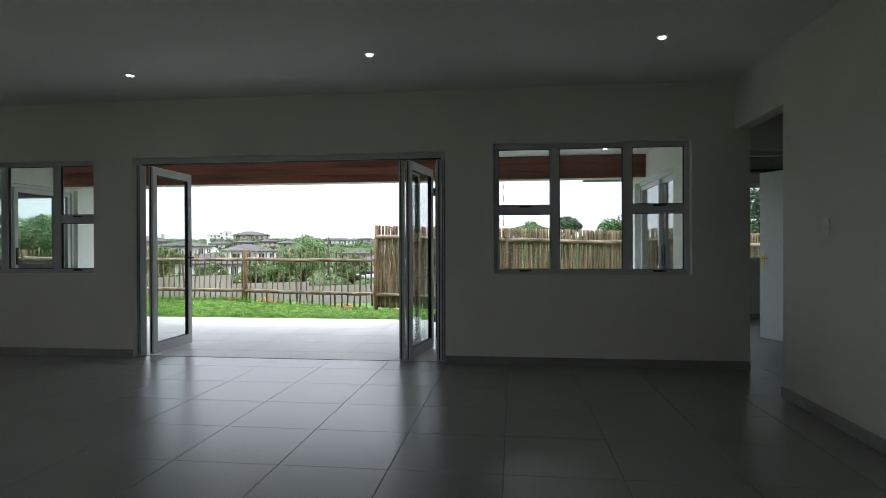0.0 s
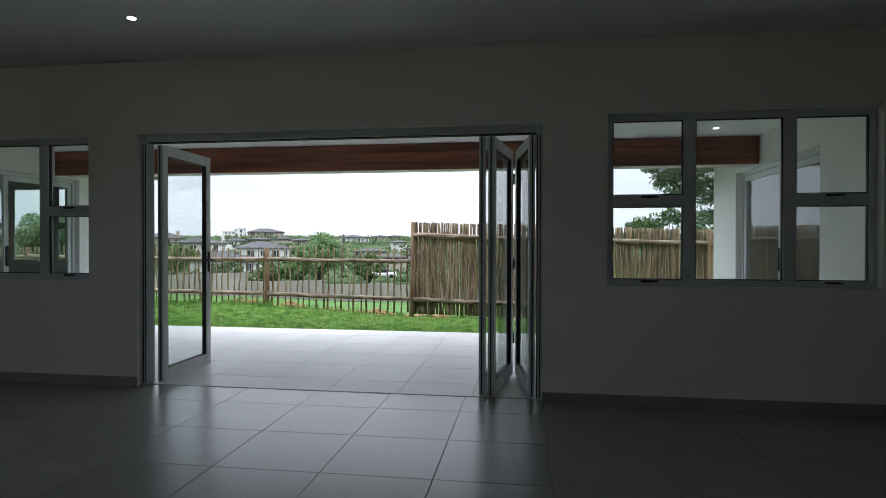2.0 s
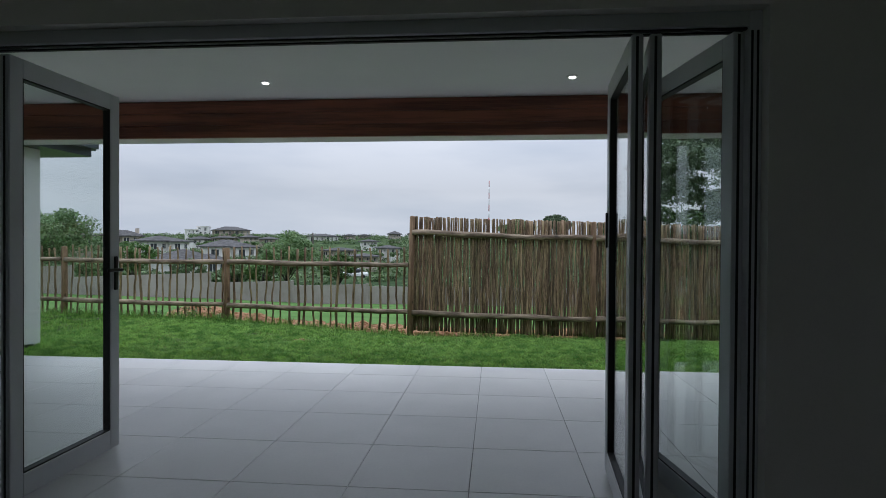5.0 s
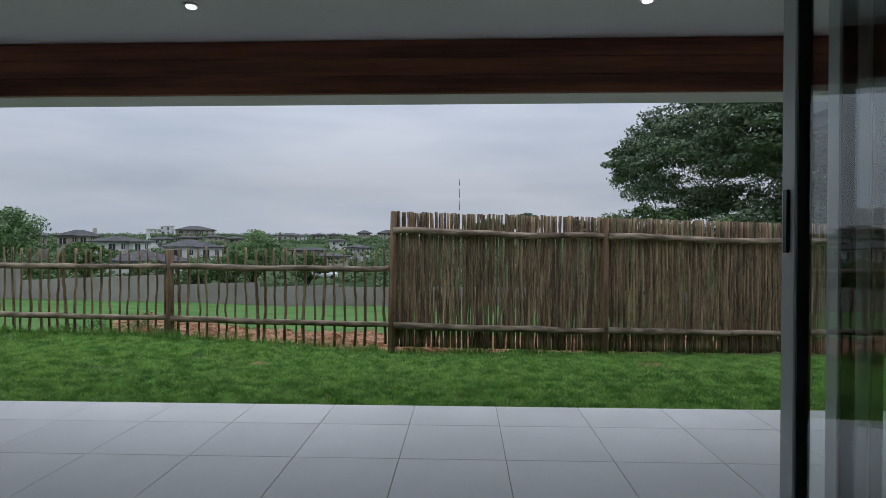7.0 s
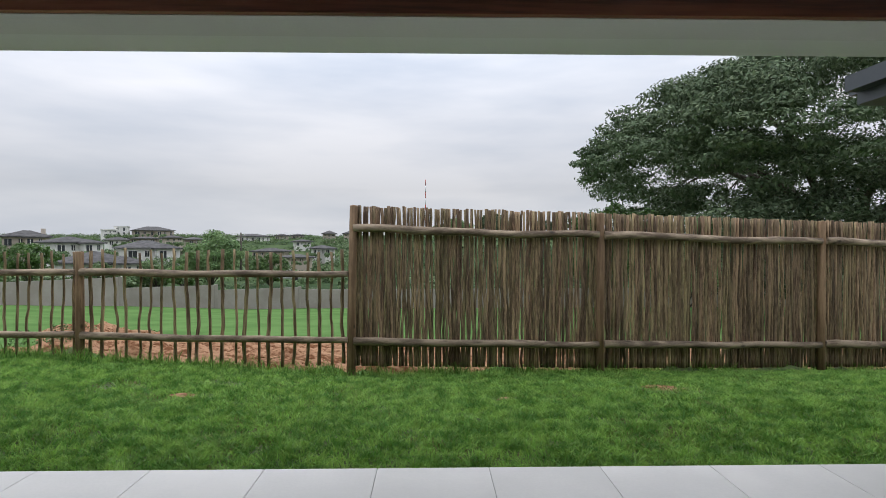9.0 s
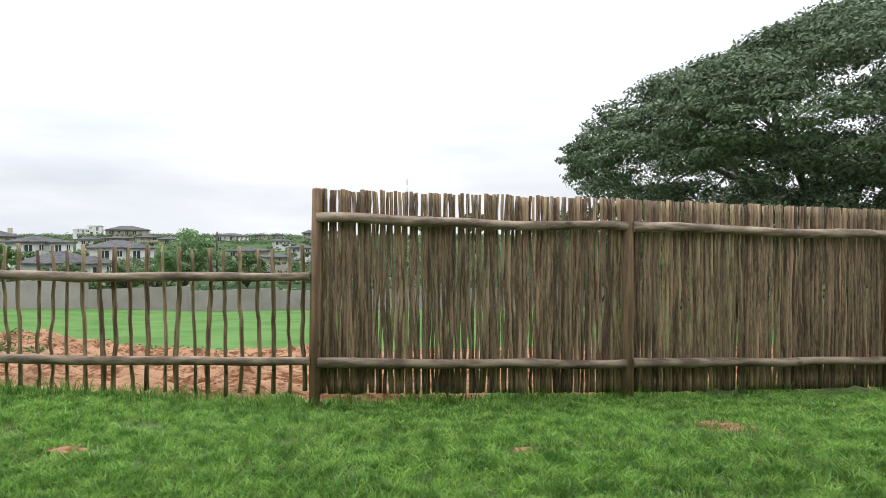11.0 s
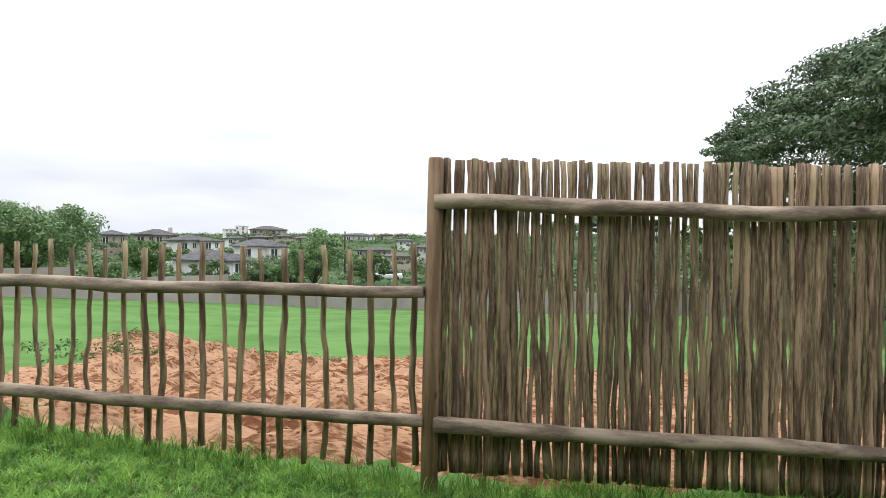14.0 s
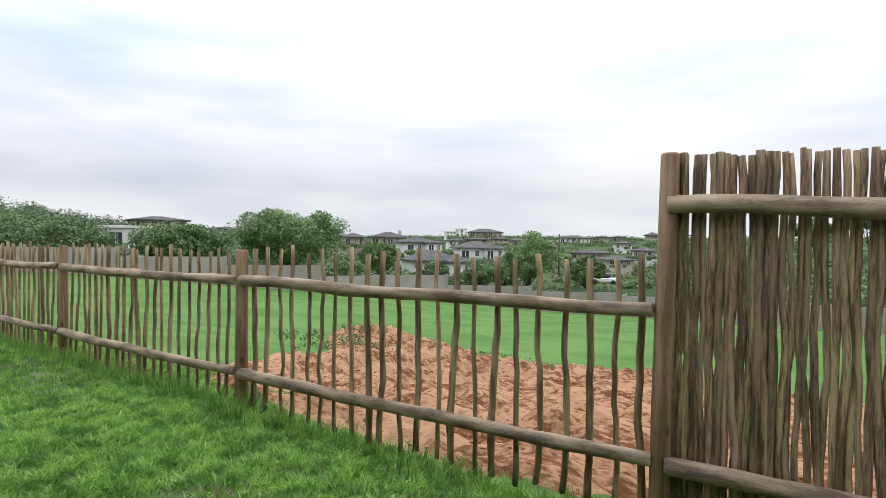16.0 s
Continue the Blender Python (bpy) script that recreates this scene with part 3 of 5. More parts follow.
# fascia and gutter of patio roof and wings
def gutter(name, p, q, z):
    g = tagged(empty(name), "dark slate-grey painted fascia and gutter at the eave", "gutter")
    p, q = Vector(p), Vector(q)
    d = (q - p).normalized()
    n = Vector((d.y, -d.x, 0))
    def run(nm, o0, o1, z0, z1, mat):
        bm = bmesh.new()
        vs = []
        for base in (p, q):
            for o, zz in ((o0, z0), (o1, z0), (o1, z1), (o0, z1)):
                vs.append(bm.verts.new((base.x + n.x * o, base.y + n.y * o, zz)))
        bm.faces.new(vs[:4][::-1])
        bm.faces.new(vs[4:])
        for k in range(4):
            bm.faces.new((vs[k], vs[(k + 1) % 4], vs[4 + (k + 1) % 4], vs[4 + k]))
        bmesh.ops.recalc_face_normals(bm, faces=bm.faces)
        part(nm, bm, mat, g)
    run("fascia_board", 0.0, 0.025, z, z + 0.25, M_FASCIA)
    run("gutter_trough", 0.026, 0.13, z + 0.10, z + 0.225, M_FASCIA)
    return g


gutter("patio_gutter", (WING_R - 0.62, EAVE_Y + 0.001, 0), (WING_L + 0.62, EAVE_Y + 0.001, 0), 2.36)

# wing eaves: soffit, fascia and gutter round the corner
for side, x_in, x_far in (("right", WING_R, 6.2), ("left", WING_L, -11.2)):
    s = 1 if side == "right" else -1
    xe = x_in - 0.60 if s > 0 else x_in + 0.20
    structure(box_part("ceiling_" + side + "_wing_eave", (xe, x_far, EAVE_Y + 0.14, WING_Y + 0.60, 2.36, 2.40), M_FASCIA), "dark slate-grey eave soffit of the wing", "ceiling")
    a, b, c = (xe, EAVE_Y + 0.14, 0), (xe, WING_Y + 0.60, 0), (x_far, WING_Y + 0.60, 0)
    if side == "right":
        gutter("wing_gutter", b, a, 2.36)
        gutter("wing_gutter", c, b, 2.36)
    else:
        gutter("wing_gutter", a, b, 2.36)
        gutter("wing_gutter", b, c, 2.36)


def slab_roof(name, x0, x1, y0, y1, z0, rise, label):
    """A low hipped roof."""
    bm = bmesh.new()
    i = min(x1 - x0, y1 - y0) / 2
    v = [bm.verts.new(p) for p in ((x0, y0, z0), (x1, y0, z0), (x1, y1, z0), (x0, y1, z0))]
    if x1 - x0 > y1 - y0:
        r = [bm.verts.new(p) for p in ((x0 + i, (y0 + y1) / 2, z0 + rise), (x1 - i, (y0 + y1) / 2, z0 + rise))]
        fs = ((v[0], v[1], r[1], r[0]), (v[1], v[2], r[1]), (v[2], v[3], r[0], r[1]), (v[3], v[0], r[0]))
    else:
        r = [bm.verts.new(p) for p in (((x0 + x1) / 2, y0 + i, z0 + rise), ((x0 + x1) / 2, y1 - i, z0 + rise))]
        fs = ((v[0], v[1], r[0]), (v[1], v[2], r[1], r[0]), (v[2], v[3], r[1]), (v[3], v[0], r[0], r[1]))
    for f in fs:
        bm.faces.new(f)
    bm.faces.new(v[::-1])
    return structure(part(name, bm, M_ROOF), label, "roof")


slab_roof("roof_main", -11.2, 6.2, -5.2, 8.2, 3.05, 1.9, "grey tiled hipped roof of the house")
slab_roof("roof_wing", WING_R - 0.6, 6.2, WALL_Y + WALL_T, WING_Y + 0.6, 2.62, 1.2, "grey tiled hipped roof of the wing")
slab_roof("roof_left_wing", -11.2, WING_L + 0.20, WALL_Y + WALL_T, WING_Y + 0.6, 2.62, 1.2, "grey tiled hipped roof of the wing")


# ---- downlights and switch ----
def downlight(x, y, z):
    d = tagged(empty("downlight", (x, y, z)), "small round recessed white ceiling downlight, switched on", "downlight", "ceiling downlights")
    bm = bmesh.new()
    bmesh.ops.create_cone(bm, cap_ends=True, segments=24, radius1=0.045, radius2=0.042, depth=0.008, matrix=Matrix.Translation((0, 0, -0.004)))
    part("trim_ring", bm, M_PLASTIC, d)
    bm = bmesh.new()
    bmesh.ops.create_cone(bm, cap_ends=True, segments=24, radius1=0.026, radius2=0.026, depth=0.004, matrix=Matrix.Translation((0, 0, -0.0105)))
    part("diffuser", bm, M_LAMP, d, "glowing lamp face")
    return d


for x, y in ((1.45, 3.12), (-0.86, 3.22), (-3.2, 3.50), (-5.5, 3.7)):
    downlight(x, y, ROOM_H)
for k in range(4):
    downlight(1.55 - 2.40 * k, 6.50, PATIO_H)
for k in range(4):
    downlight(1.47 - 2.34 * k, 0.0, ROOM_H)

sw = tagged(empty("light_switch", (ROOM_X1, 2.75, 1.33)), "white plastic light switch plate on the side wall", "switch")
box_part("plate", (-0.010, -0.001, -0.038, 0.038, -0.06, 0.06), M_PLASTIC, sw, bevel=0.003)
box_part("rocker", (-0.016, -0.010, -0.012, 0.012, -0.025, 0.025), M_PLASTIC, sw, bevel=0.002)


# ---- ground ----
def land(x, y):
    """Height of the ground."""
    fence = 11.45 + max(0.0, x + 2.8) * 0.1
    g = float(np.interp(x, (-12, -9.1, -5.95, -2.8, 0.2, 3.1, 6.0), (-0.05, -0.06, -0.11, -0.33, -0.35, -0.44, -0.5)))
    if y < 7.9:
        z = -0.07
    elif y < fence:
        t = (y - 7.9) / (fence - 7.9)
        z = -0.07 + (g + 0.07) * t * t
    elif y < 24:
        z = g + (-2.08 - g) * (y - fence) / (24 - fence)
    elif y < 62:
        z = -2.08 - 3.04 * (y - 24) / 38
    elif y < 90:
        z = -5.12 + 0.02 * (y - 62)
    elif y < 240:
        t = (y - 90) / 150
        z = -4.56 + 7.6 * t * t * (3 - 2 * t)
    elif y < 320:
        z = 3.04
    else:
        z = 3.04 - min(1.0, (y - 320) / 600) * 9
    near = max(0.0, min(1.0, (y - 16) / 14)) * max(0.0, min(1.0, (130 - y) / 70))
    z += min(max(0.0, -x - 18) * 0.05, 3.0) * near
    z += min(max(0.0, -x - 60) * 0.135, 10.0) * near
    return z


def ground_sheet():
    xs = sorted({*np.linspace(-16, -12.5, 25).round(3), *np.linspace(-12.5, 2, 230).round(3), *np.linspace(2, 12, 50).round(3), *np.linspace(-70, -16, 45).round(3), *np.linspace(12, 70, 40).round(3), *[s * v for s in (-1, 1) for v in (85, 100, 120, 145, 175, 210, 260, 330, 450, 700, 1200, 2500)]})
    ys = sorted({*np.linspace(7.5, 11.6, 33).round(3), *np.linspace(11.6, 23.5, 200).round(3), *np.linspace(23.5, 25, 12).round(3), *np.linspace(25, 70, 56).round(3), *np.linspace(70, 330, 60).round(3), -2500, -800, -200, -60, -20, -8, 0, 4, 400, 520, 700, 1000, 2000, 4000})
    nx, ny = len(xs), len(ys)
    verts = []
    for y in ys:
        for x in xs:
            z = land(x, y)
            if y < 7.6 and -12 < x < 7:
                z = -0.3
            if y > 8.0:
                z += 0.035 * noise.noise(Vector((x * 0.8, y * 0.8, 0.3))) * min(1, (y - 8.0) / 0.6)
            # churned soil
            k = dirt_amount(x, y)
            if k > 0:
                z += heap(x, y) + k * churn(x, y)
            verts.append((x, y, z))
    faces = [(j * nx + i, j * nx + i + 1, (j + 1) * nx + i + 1, (j + 1) * nx + i) for j in range(ny - 1) for i in range(nx - 1)]
    me = bpy.data.meshes.new("ground")
    me.from_pydata(verts, [], faces)
    for m in (M_LAWN, M_DIRT, M_FIELD, M_HILL):
        me.materials.append(m)
    for p in me.polygons:
        c = p.center
        p.use_smooth = True
        fence = 11.5 + max(0.0, c.x + 2.8) * 0.1
        p.material_index = 0 if c.y < fence else 1 if dirt_amount(c.x, c.y) > 0.25 else 0 if c.y < fence + 1.5 and c.x < -6 else 2 if c.y < 64 else 3
    return structure(new("ground", me), "green lawn, bare orange soil beyond the fence and far green slopes", "ground")


def heap(x, y):
    """A low heap of spoil at the back of the bare soil."""
    return 0.5 * math.exp(-((x + 10.6) ** 2 / 3.0 + (y - 19.6) ** 2 / 1.6))


def churn(x, y):
    """Churned soil: gouges lying across, lumps, and wheel ruts bending round towards the house."""
    z = 0.07 * noise.noise(Vector((x * 0.9, y * 0.9, 5)))
    g = noise.noise(Vector((x * 1.5 + 0.5 * y, y * 4.2, 9)))
    z += 0.22 * max(0.0, g) ** 1.2 - 0.07 * max(0.0, -g)
    z += 0.075 * noise.noise(Vector((x * 5.0, y * 8.0, 17)))
    r = math.hypot(x + 2.0, y - 19.0)
    a = math.atan2(y - 19.0, x + 2.0)
    w = max(0.0, min(1.0, (-2.2 - x) / 1.5)) * max(0.0, min(1.0, 1.4 * noise.noise(Vector((x * 0.35, y * 0.35, 21))) + 0.7))
    for rut in (4.3, 5.25, 5.95, 6.9, 7.6, 8.6):
        d = abs(r - rut)
        if d < 0.5:
            z += w * (-0.12 * math.exp(-(d / 0.13) ** 2) + 0.09 * math.exp(-((d - 0.25) / 0.09) ** 2))
            if d < 0.16:
                z += w * 0.022 * math.sin(a * rut * 42 + d * 14)
    return z


def dirt_amount(x, y):
    if y < 11.7:
        return 0.0
    edge = 22.5 + 1.8 * noise.noise(Vector((x * 0.3, 3.1, 0))) + 0.7 * noise.noise(Vector((x * 1.1, 7.7, 0))) - 0.25 * max(0.0, -x - 8)
    left = -7.6 - 0.62 * (y - 12) + 1.2 * noise.noise(Vector((2.2, y * 0.5, 0)))
    return max(0.0, min(1.0, (edge - y) / 1.2)) * max(0.0, min(1.0, (x - left) / 1.2)) * max(0.0, min(1.0, (12 - x) / 3))


ground_sheet()

# ---- pole fence ----
POSTS = [(-15.3, 12.35), (-12.2, 12.05), (-9.1, 11.75), (-5.95, 11.48), (-2.80, 11.42), (0.17, 11.58), (3.10, 11.92), (6.1, 12.28), (9.1, 12.65)]
RAIL_UP = (0.93, 0.92, 0.91, 0.915, 0.885)     # height of the low fence's rails at its posts
RAIL_LOW = (0.22, 0.21, 0.20, 0.175, 0.12)
rng = random.Random(11)


def crooked(z0, z1, r, lean, wob, seed, steps=5, sides=7):
    """A thin pole that leans, bends back and forth and swells at its knots."""
    rnd = random.Random(seed)
    bm = bmesh.new()
    pts, rad = [], []
    lx, ly = rnd.uniform(-lean, lean), rnd.uniform(-lean, lean) * 0.4
    for k in range(steps + 1):
        t = k / steps
        z = z0 + (z1 - z0) * t
        bx = wob * (1.5 * noise.noise(Vector((z * 1.6, seed * 3.7, 0))) + 1.1 * noise.noise(Vector((z * 5.5, seed * 3.7, 4))))
        by = wob * noise.noise(Vector((z * 2.5, seed * 3.7, 8)))
        pts.append((lx * (t - 0.5) + bx, ly * (t - 0.5) + by * 0.6, z))
        knot = 1.16 if 0 < k < steps and rnd.random() < 0.14 else 1.0
        rad.append(r * (1.08 - 0.16 * t) * rnd.uniform(0.94, 1.06) * knot)
    tube(bm, pts, rad, sides)
    return bm


picket_meshes = [mesh_of(crooked(0, 1.33, 0.0175 + 0.003 * (k % 4 - 1.5) / 1.5, 0.034, 0.017, 100 + k, 12), "picket", M_PICKET) for k in range(14)]
slat_meshes = [mesh_of(crooked(0, 1.872, (0.0148, 0.0210, 0.0175, 0.0232, 0.0195)[k % 5], 0.014, 0.0125, 300 + k, 18, 6), "slat", M_SLAT) for k in range(24)]


def rail(parent, p, q, r, seed):
    rnd = random.Random(seed)
    p, q = Vector(p), Vector(q)
    n = 18
    pts, rad = [], []
    for k in range(n + 1):
        t = k / n
        c = p.lerp(q, t)
        e = math.sin(math.pi * t)
        pts.append(c + Vector((0, 0.02 * noise.noise(Vector((t * 5, seed * 1.3, 0))), 0.022 * noise.noise(Vector((t * 4, seed * 1.3, 5))) - 0.012 * e)))
        rad.append(r * (1.08 - 0.18 * t) * rnd.uniform(0.95, 1.05) * (1.10 if rnd.random() < 0.15 else 1.0))
    return part("rail", tube(bmesh.new(), pts, rad, 12, seed=seed, rough=0.035), M_LOG, parent)


for k, (p, q) in enumerate(zip(POSTS, POSTS[1:])):
    tall = k >= 4
    p, q = Vector((*p, 0)), Vector((*q, 0))
    g0, g1 = land(p.x, p.y), land(q.x, q.y)
    d = (q - p).normalized()
    n = Vector((-d.y, d.x, 0))
    L = (q - p).length
    drop0, drop1 = (0.075 * max(0, k - 4), 0.075 * max(0, k - 3)) if tall else (0, 0)
    bay = tagged(empty("tall_pole_screen" if tall else "pole_fence", (p.x, p.y, 0)),
                 "tall screen fence bay of closely set brown wooden poles" if tall else "low rustic fence bay of thin crooked wooden poles on log rails", "fence", "fence bays")
    rel = q - p
    zt = ((1.415, 1.415), (0.105, 0.105)) if tall else ((RAIL_UP[k], RAIL_UP[k + 1]), (RAIL_LOW[k], RAIL_LOW[k + 1]))
    for z, ze in zt:
        a = d * 0.03 - n * 0.03
        b = rel - d * 0.03 - n * 0.03
        rail(bay, (a.x, a.y, z - drop0), (b.x, b.y, ze - drop1), 0.044 if tall else 0.041, 40 + k * 3 + int(z * 10))
    count = 86 if tall else 22
    for i in range(count):
        t = (i + 0.5 + rng.uniform(-0.13, 0.13)) / count if tall else (i + 0.75 + rng.uniform(-0.12, 0.12)) / (count + 0.5)
        me = (slat_meshes if tall else picket_meshes)[rng.randrange(24 if tall else 14)]
        ob = new("slat" if tall else "picket", me)
        ob.parent = bay
        off = n * (0.04 + rng.uniform(-0.004, 0.010))
        c = rel * t + off
        zb = (-0.195 + rng.uniform(-0.008, 0.008) - (drop0 + (drop1 - drop0) * t)) if tall else (-0.19 + rng.uniform(-0.03, 0.03) + (RAIL_UP[k] - 0.885) * (1 - t) * 0.6)
        ob.matrix_basis = Matrix.LocRotScale((c.x, c.y, zb), Euler((0, rng.uniform(-0.006, 0.006), rng.choice((0.0, 3.1416)) + rng.uniform(-0.6, 0.6))), (1, 1, 1 + rng.uniform(-0.0045, 0.0045)))
for k, (x, y) in enumerate(POSTS):
    tall = k >= 4
    top = (1.68 - 0.08 * (k - 4)) if tall else 1.145
    post = new("fence_post", mesh_of(tube(bmesh.new(), [(0.012 if k == 4 else 0, 0, -0.75), (0.0, 0, 0.4), (0, 0, top - 0.012), (0.0, 0, top)],
                                          [0.054, 0.05, 0.046, 0.041], 14), "fence_post", M_POST, True))
    post.matrix_basis = pose(x, y, 0, 0, 1.2 if k == 4 else 0.0, 0)
    tagged(post, "round brown treated timber fence post set in the lawn", "fence post", "fence posts")


# ---- lawn blades ----
def blades(name, region, count, h0, h1, width, mat, label, seed, keep=None, bend=0.6):
    """One mesh of bent grass blades, two segments each."""
    rs = np.random.RandomState(seed)
    x0, x1, y0, y1 = region
    tuft = 9
    m = count // tuft
    ccx, ccy = np.repeat(rs.uniform(x0, x1, m), tuft), np.repeat(rs.uniform(y0, y1, m), tuft)
    ox, oy = rs.normal(0, 0.022, m * tuft), rs.normal(0, 0.022, m * tuft)
    x, y = ccx + ox, ccy + oy
    count = m * tuft
    out = np.arctan2(oy, ox)
    if keep is not None:
        ok = np.array([keep(a, b, r) for a, b, r in zip(x, y, rs.uniform(0, 1, count))])
        x, y, out = x[ok], y[ok], out[ok]
    n = len(x)
    z = np.array([land(a, b) + 0.035 * noise.noise(Vector((a * 0.8, b * 0.8, 0.3))) * min(1, max(0, b - 8.0) / 0.6) for a, b in zip(x, y)]) - 0.008
    patch = np.array([noise.noise(Vector((a * 4.2, b * 4.2, 4.0))) for a, b in zip(x, y)])
    hh = rs.uniform(h0, h1, n) * (1 + 0.5 * patch)
    a = rs.uniform(0, 2 * np.pi, n)
    lean = rs.uniform(0.1, bend, n) * hh
    la = out + rs.uniform(-0.9, 0.9, n)
    w = width * rs.uniform(0.6, 1.3, n)
    ux, uy = np.cos(a) * w / 2, np.sin(a) * w / 2
    lx, ly = np.cos(la) * lean, np.sin(la) * lean
    v = np.empty((n, 5, 3), np.float32)
    v[:, 0] = np.stack((x - ux, y - uy, z), 1)
    v[:, 1] = np.stack((x + ux, y + uy, z), 1)
    v[:, 2] = np.stack((x + lx * 0.35 + ux * 0.8, y + ly * 0.35 + uy * 0.8, z + hh * 0.6), 1)
    v[:, 3] = np.stack((x + lx * 0.35 - ux * 0.8, y + ly * 0.35 - uy * 0.8, z + hh * 0.6), 1)
    v[:, 4] = np.stack((x + lx, y + ly, z + hh * 0.95), 1)
    base = (np.arange(n) * 5)[:, None]
    loops = (base + np.array([[0, 1, 2, 3, 3, 2, 4]])).ravel().astype(np.int32)
    starts = (np.arange(n) * 7)[:, None] + np.array([[0, 4]])
    me = bpy.data.meshes.new(name)
    me.vertices.add(n * 5)
    me.vertices.foreach_set("co", v.ravel())
    me.loops.add(n * 7)
    me.loops.foreach_set("vertex_index", loops)
    me.polygons.add(n * 2)
    me.polygons.foreach_set("loop_start", starts.ravel().astype(np.int32))
    me.update(calc_edges=True)
    me.validate()
    me.materials.append(mat)
    return tagged(new(name, me), label, "grass", kind="stuff")


def fence_y(x):
    return 11.42 + max(0.0, x + 2.8) * 0.11 + max(0.0, -x - 6) * 0.09


BARE = [(-2.75, 10.05, 0.22), (-1.2, 9.75, 0.22), (0.42, 10.25, 0.55), (-4.1, 9.9, 0.3), (-3.95, 10.5, 0.25), (-4.9, 10.2, 0.3), (0.0, 10.2, 0.22), (-5.6, 9.4, 0.25)]


def on_lawn(a, b, r):
    if b > fence_y(a) + (0.12 if a > -6 else 1.3) or b < 7.885:
        return False
    k = noise.noise(Vector((a * 1.1, b * 1.1, 2.0)))
    thin = 0.25 if k < -0.35 else 0.0
    for bx, by, br in BARE:
        q = math.hypot(a - bx, (b - by) * 1.3) / br + 0.5 * noise.noise(Vector((a * 6, b * 6, 1)))
        if q < 0.9:
            thin = max(thin, 0.95 - 0.5 * q)
    return r > thin


blades("grass", (-7.5, 3.8, 7.85, 12.1), 330000, 0.03, 0.068, 0.0100, M_BLADE, "short dense green lawn grass", 1, on_lawn, 1.7)
blades("grass", (-15, -7.5, 7.85, 13.6), 80000, 0.03, 0.07, 0.010, M_BLADE, "short dense green lawn grass", 2, on_lawn)
blades("grass", (3.8, 9, 7.85, 12.8), 30000, 0.03, 0.07, 0.010, M_BLADE, "short dense green lawn grass", 3, on_lawn)
blades("grass", (-15, 8, 10.9, 12.9), 70000, 0.08, 0.20, 0.008, M_BLADE, "longer green grass tufts along the fence", 4,
       lambda a, b, r: abs(b - fence_y(a) + 0.03) < 0.16 * (1 + noise.noise(Vector((a * 2, 0, 0)))) and r < 0.8 + 0.4 * noise.noise(Vector((a * 1.3, b, 8))), 0.9)
blades("dry_grass", (-7.5, 3.8, 8.0, 11.6), 60000, 0.02, 0.055, 0.007, M_DRY, "pale dry grass stalks in the lawn", 5, lambda a, b, r: on_lawn(a, b, 1.0) and noise.noise(Vector((a * 1.4, b * 1.9, 6.0))) > 0.05 + 0.35 * r, 1.6)

# bare soil showing in the lawn
for bx, by, br in BARE[1:4]:
    bm = bmesh.new()
    rnd = random.Random(int(bx * 100))
    c = bm.verts.new((0, 0, 0.012))
    ring = []
    for k in range(14):
        a = 2 * math.pi * k / 14
        r = br * 0.42 * rnd.uniform(0.6, 1.15)
        ring.append(bm.verts.new((math.cos(a) * r, math.sin(a) * r * 0.75, -0.012)))
    for k in range(14):
        bm.faces.new((c, ring[k], ring[(k + 1) % 14]))
    p = part("bare_soil_patch", bm, M_DIRT, None, smooth=True)
    p.location = (bx, by, land(bx, by) + 0.012)
    structure(p, "bare orange soil patch in the lawn", "ground")


# ---- trees ----
def leaf_cloud(centres, radii, per, size, seed, flat=0.6):
    """Small bent leaves in clumps round the centres."""
    rs = np.random.RandomState(seed)
    C = np.repeat(np.array(centres, np.float32), per, axis=0)
    R = np.repeat(np.array(radii, np.float32), per)[:, None]
    n = len(C)
    d = rs.normal(size=(n, 3))
    d /= np.linalg.norm(d, axis=1)[:, None]
    r = rs.uniform(0.35, 1.0, n)[:, None] ** 0.6
    P = C + d * r * R * np.array([1, 1, flat])
    nrm = d * 0.6 + rs.normal(size=(n, 3)) * 0.5 + np.array([0, 0, 0.5])
    nrm /= np.linalg.norm(nrm, axis=1)[:, None]
    u = np.cross(nrm, rs.normal(size=(n, 3)))
    u /= np.linalg.norm(u, axis=1)[:, None]
    w = np.cross(nrm, u)
    s = (size * rs.uniform(0.6, 1.3, n))[:, None]
    v = np.empty((n, 4, 3), np.float32)
    v[:, 0] = P - u * s
    v[:, 1] = P + w * s * 0.45 + nrm * s * 0.15
    v[:, 2] = P + u * s
    v[:, 3] = P - w * s * 0.45 + nrm * s * 0.15
    me = bpy.data.meshes.new("crown")
    me.vertices.add(n * 4)
    me.vertices.foreach_set("co", v.ravel())
    me.loops.add(n * 4)
    me.loops.foreach_set("vertex_index", np.arange(n * 4, dtype=np.int32))
    me.polygons.add(n)
    me.polygons.foreach_set("loop_start", (np.arange(n) * 4).astype(np.int32))
    me.update(calc_edges=True)
    return me


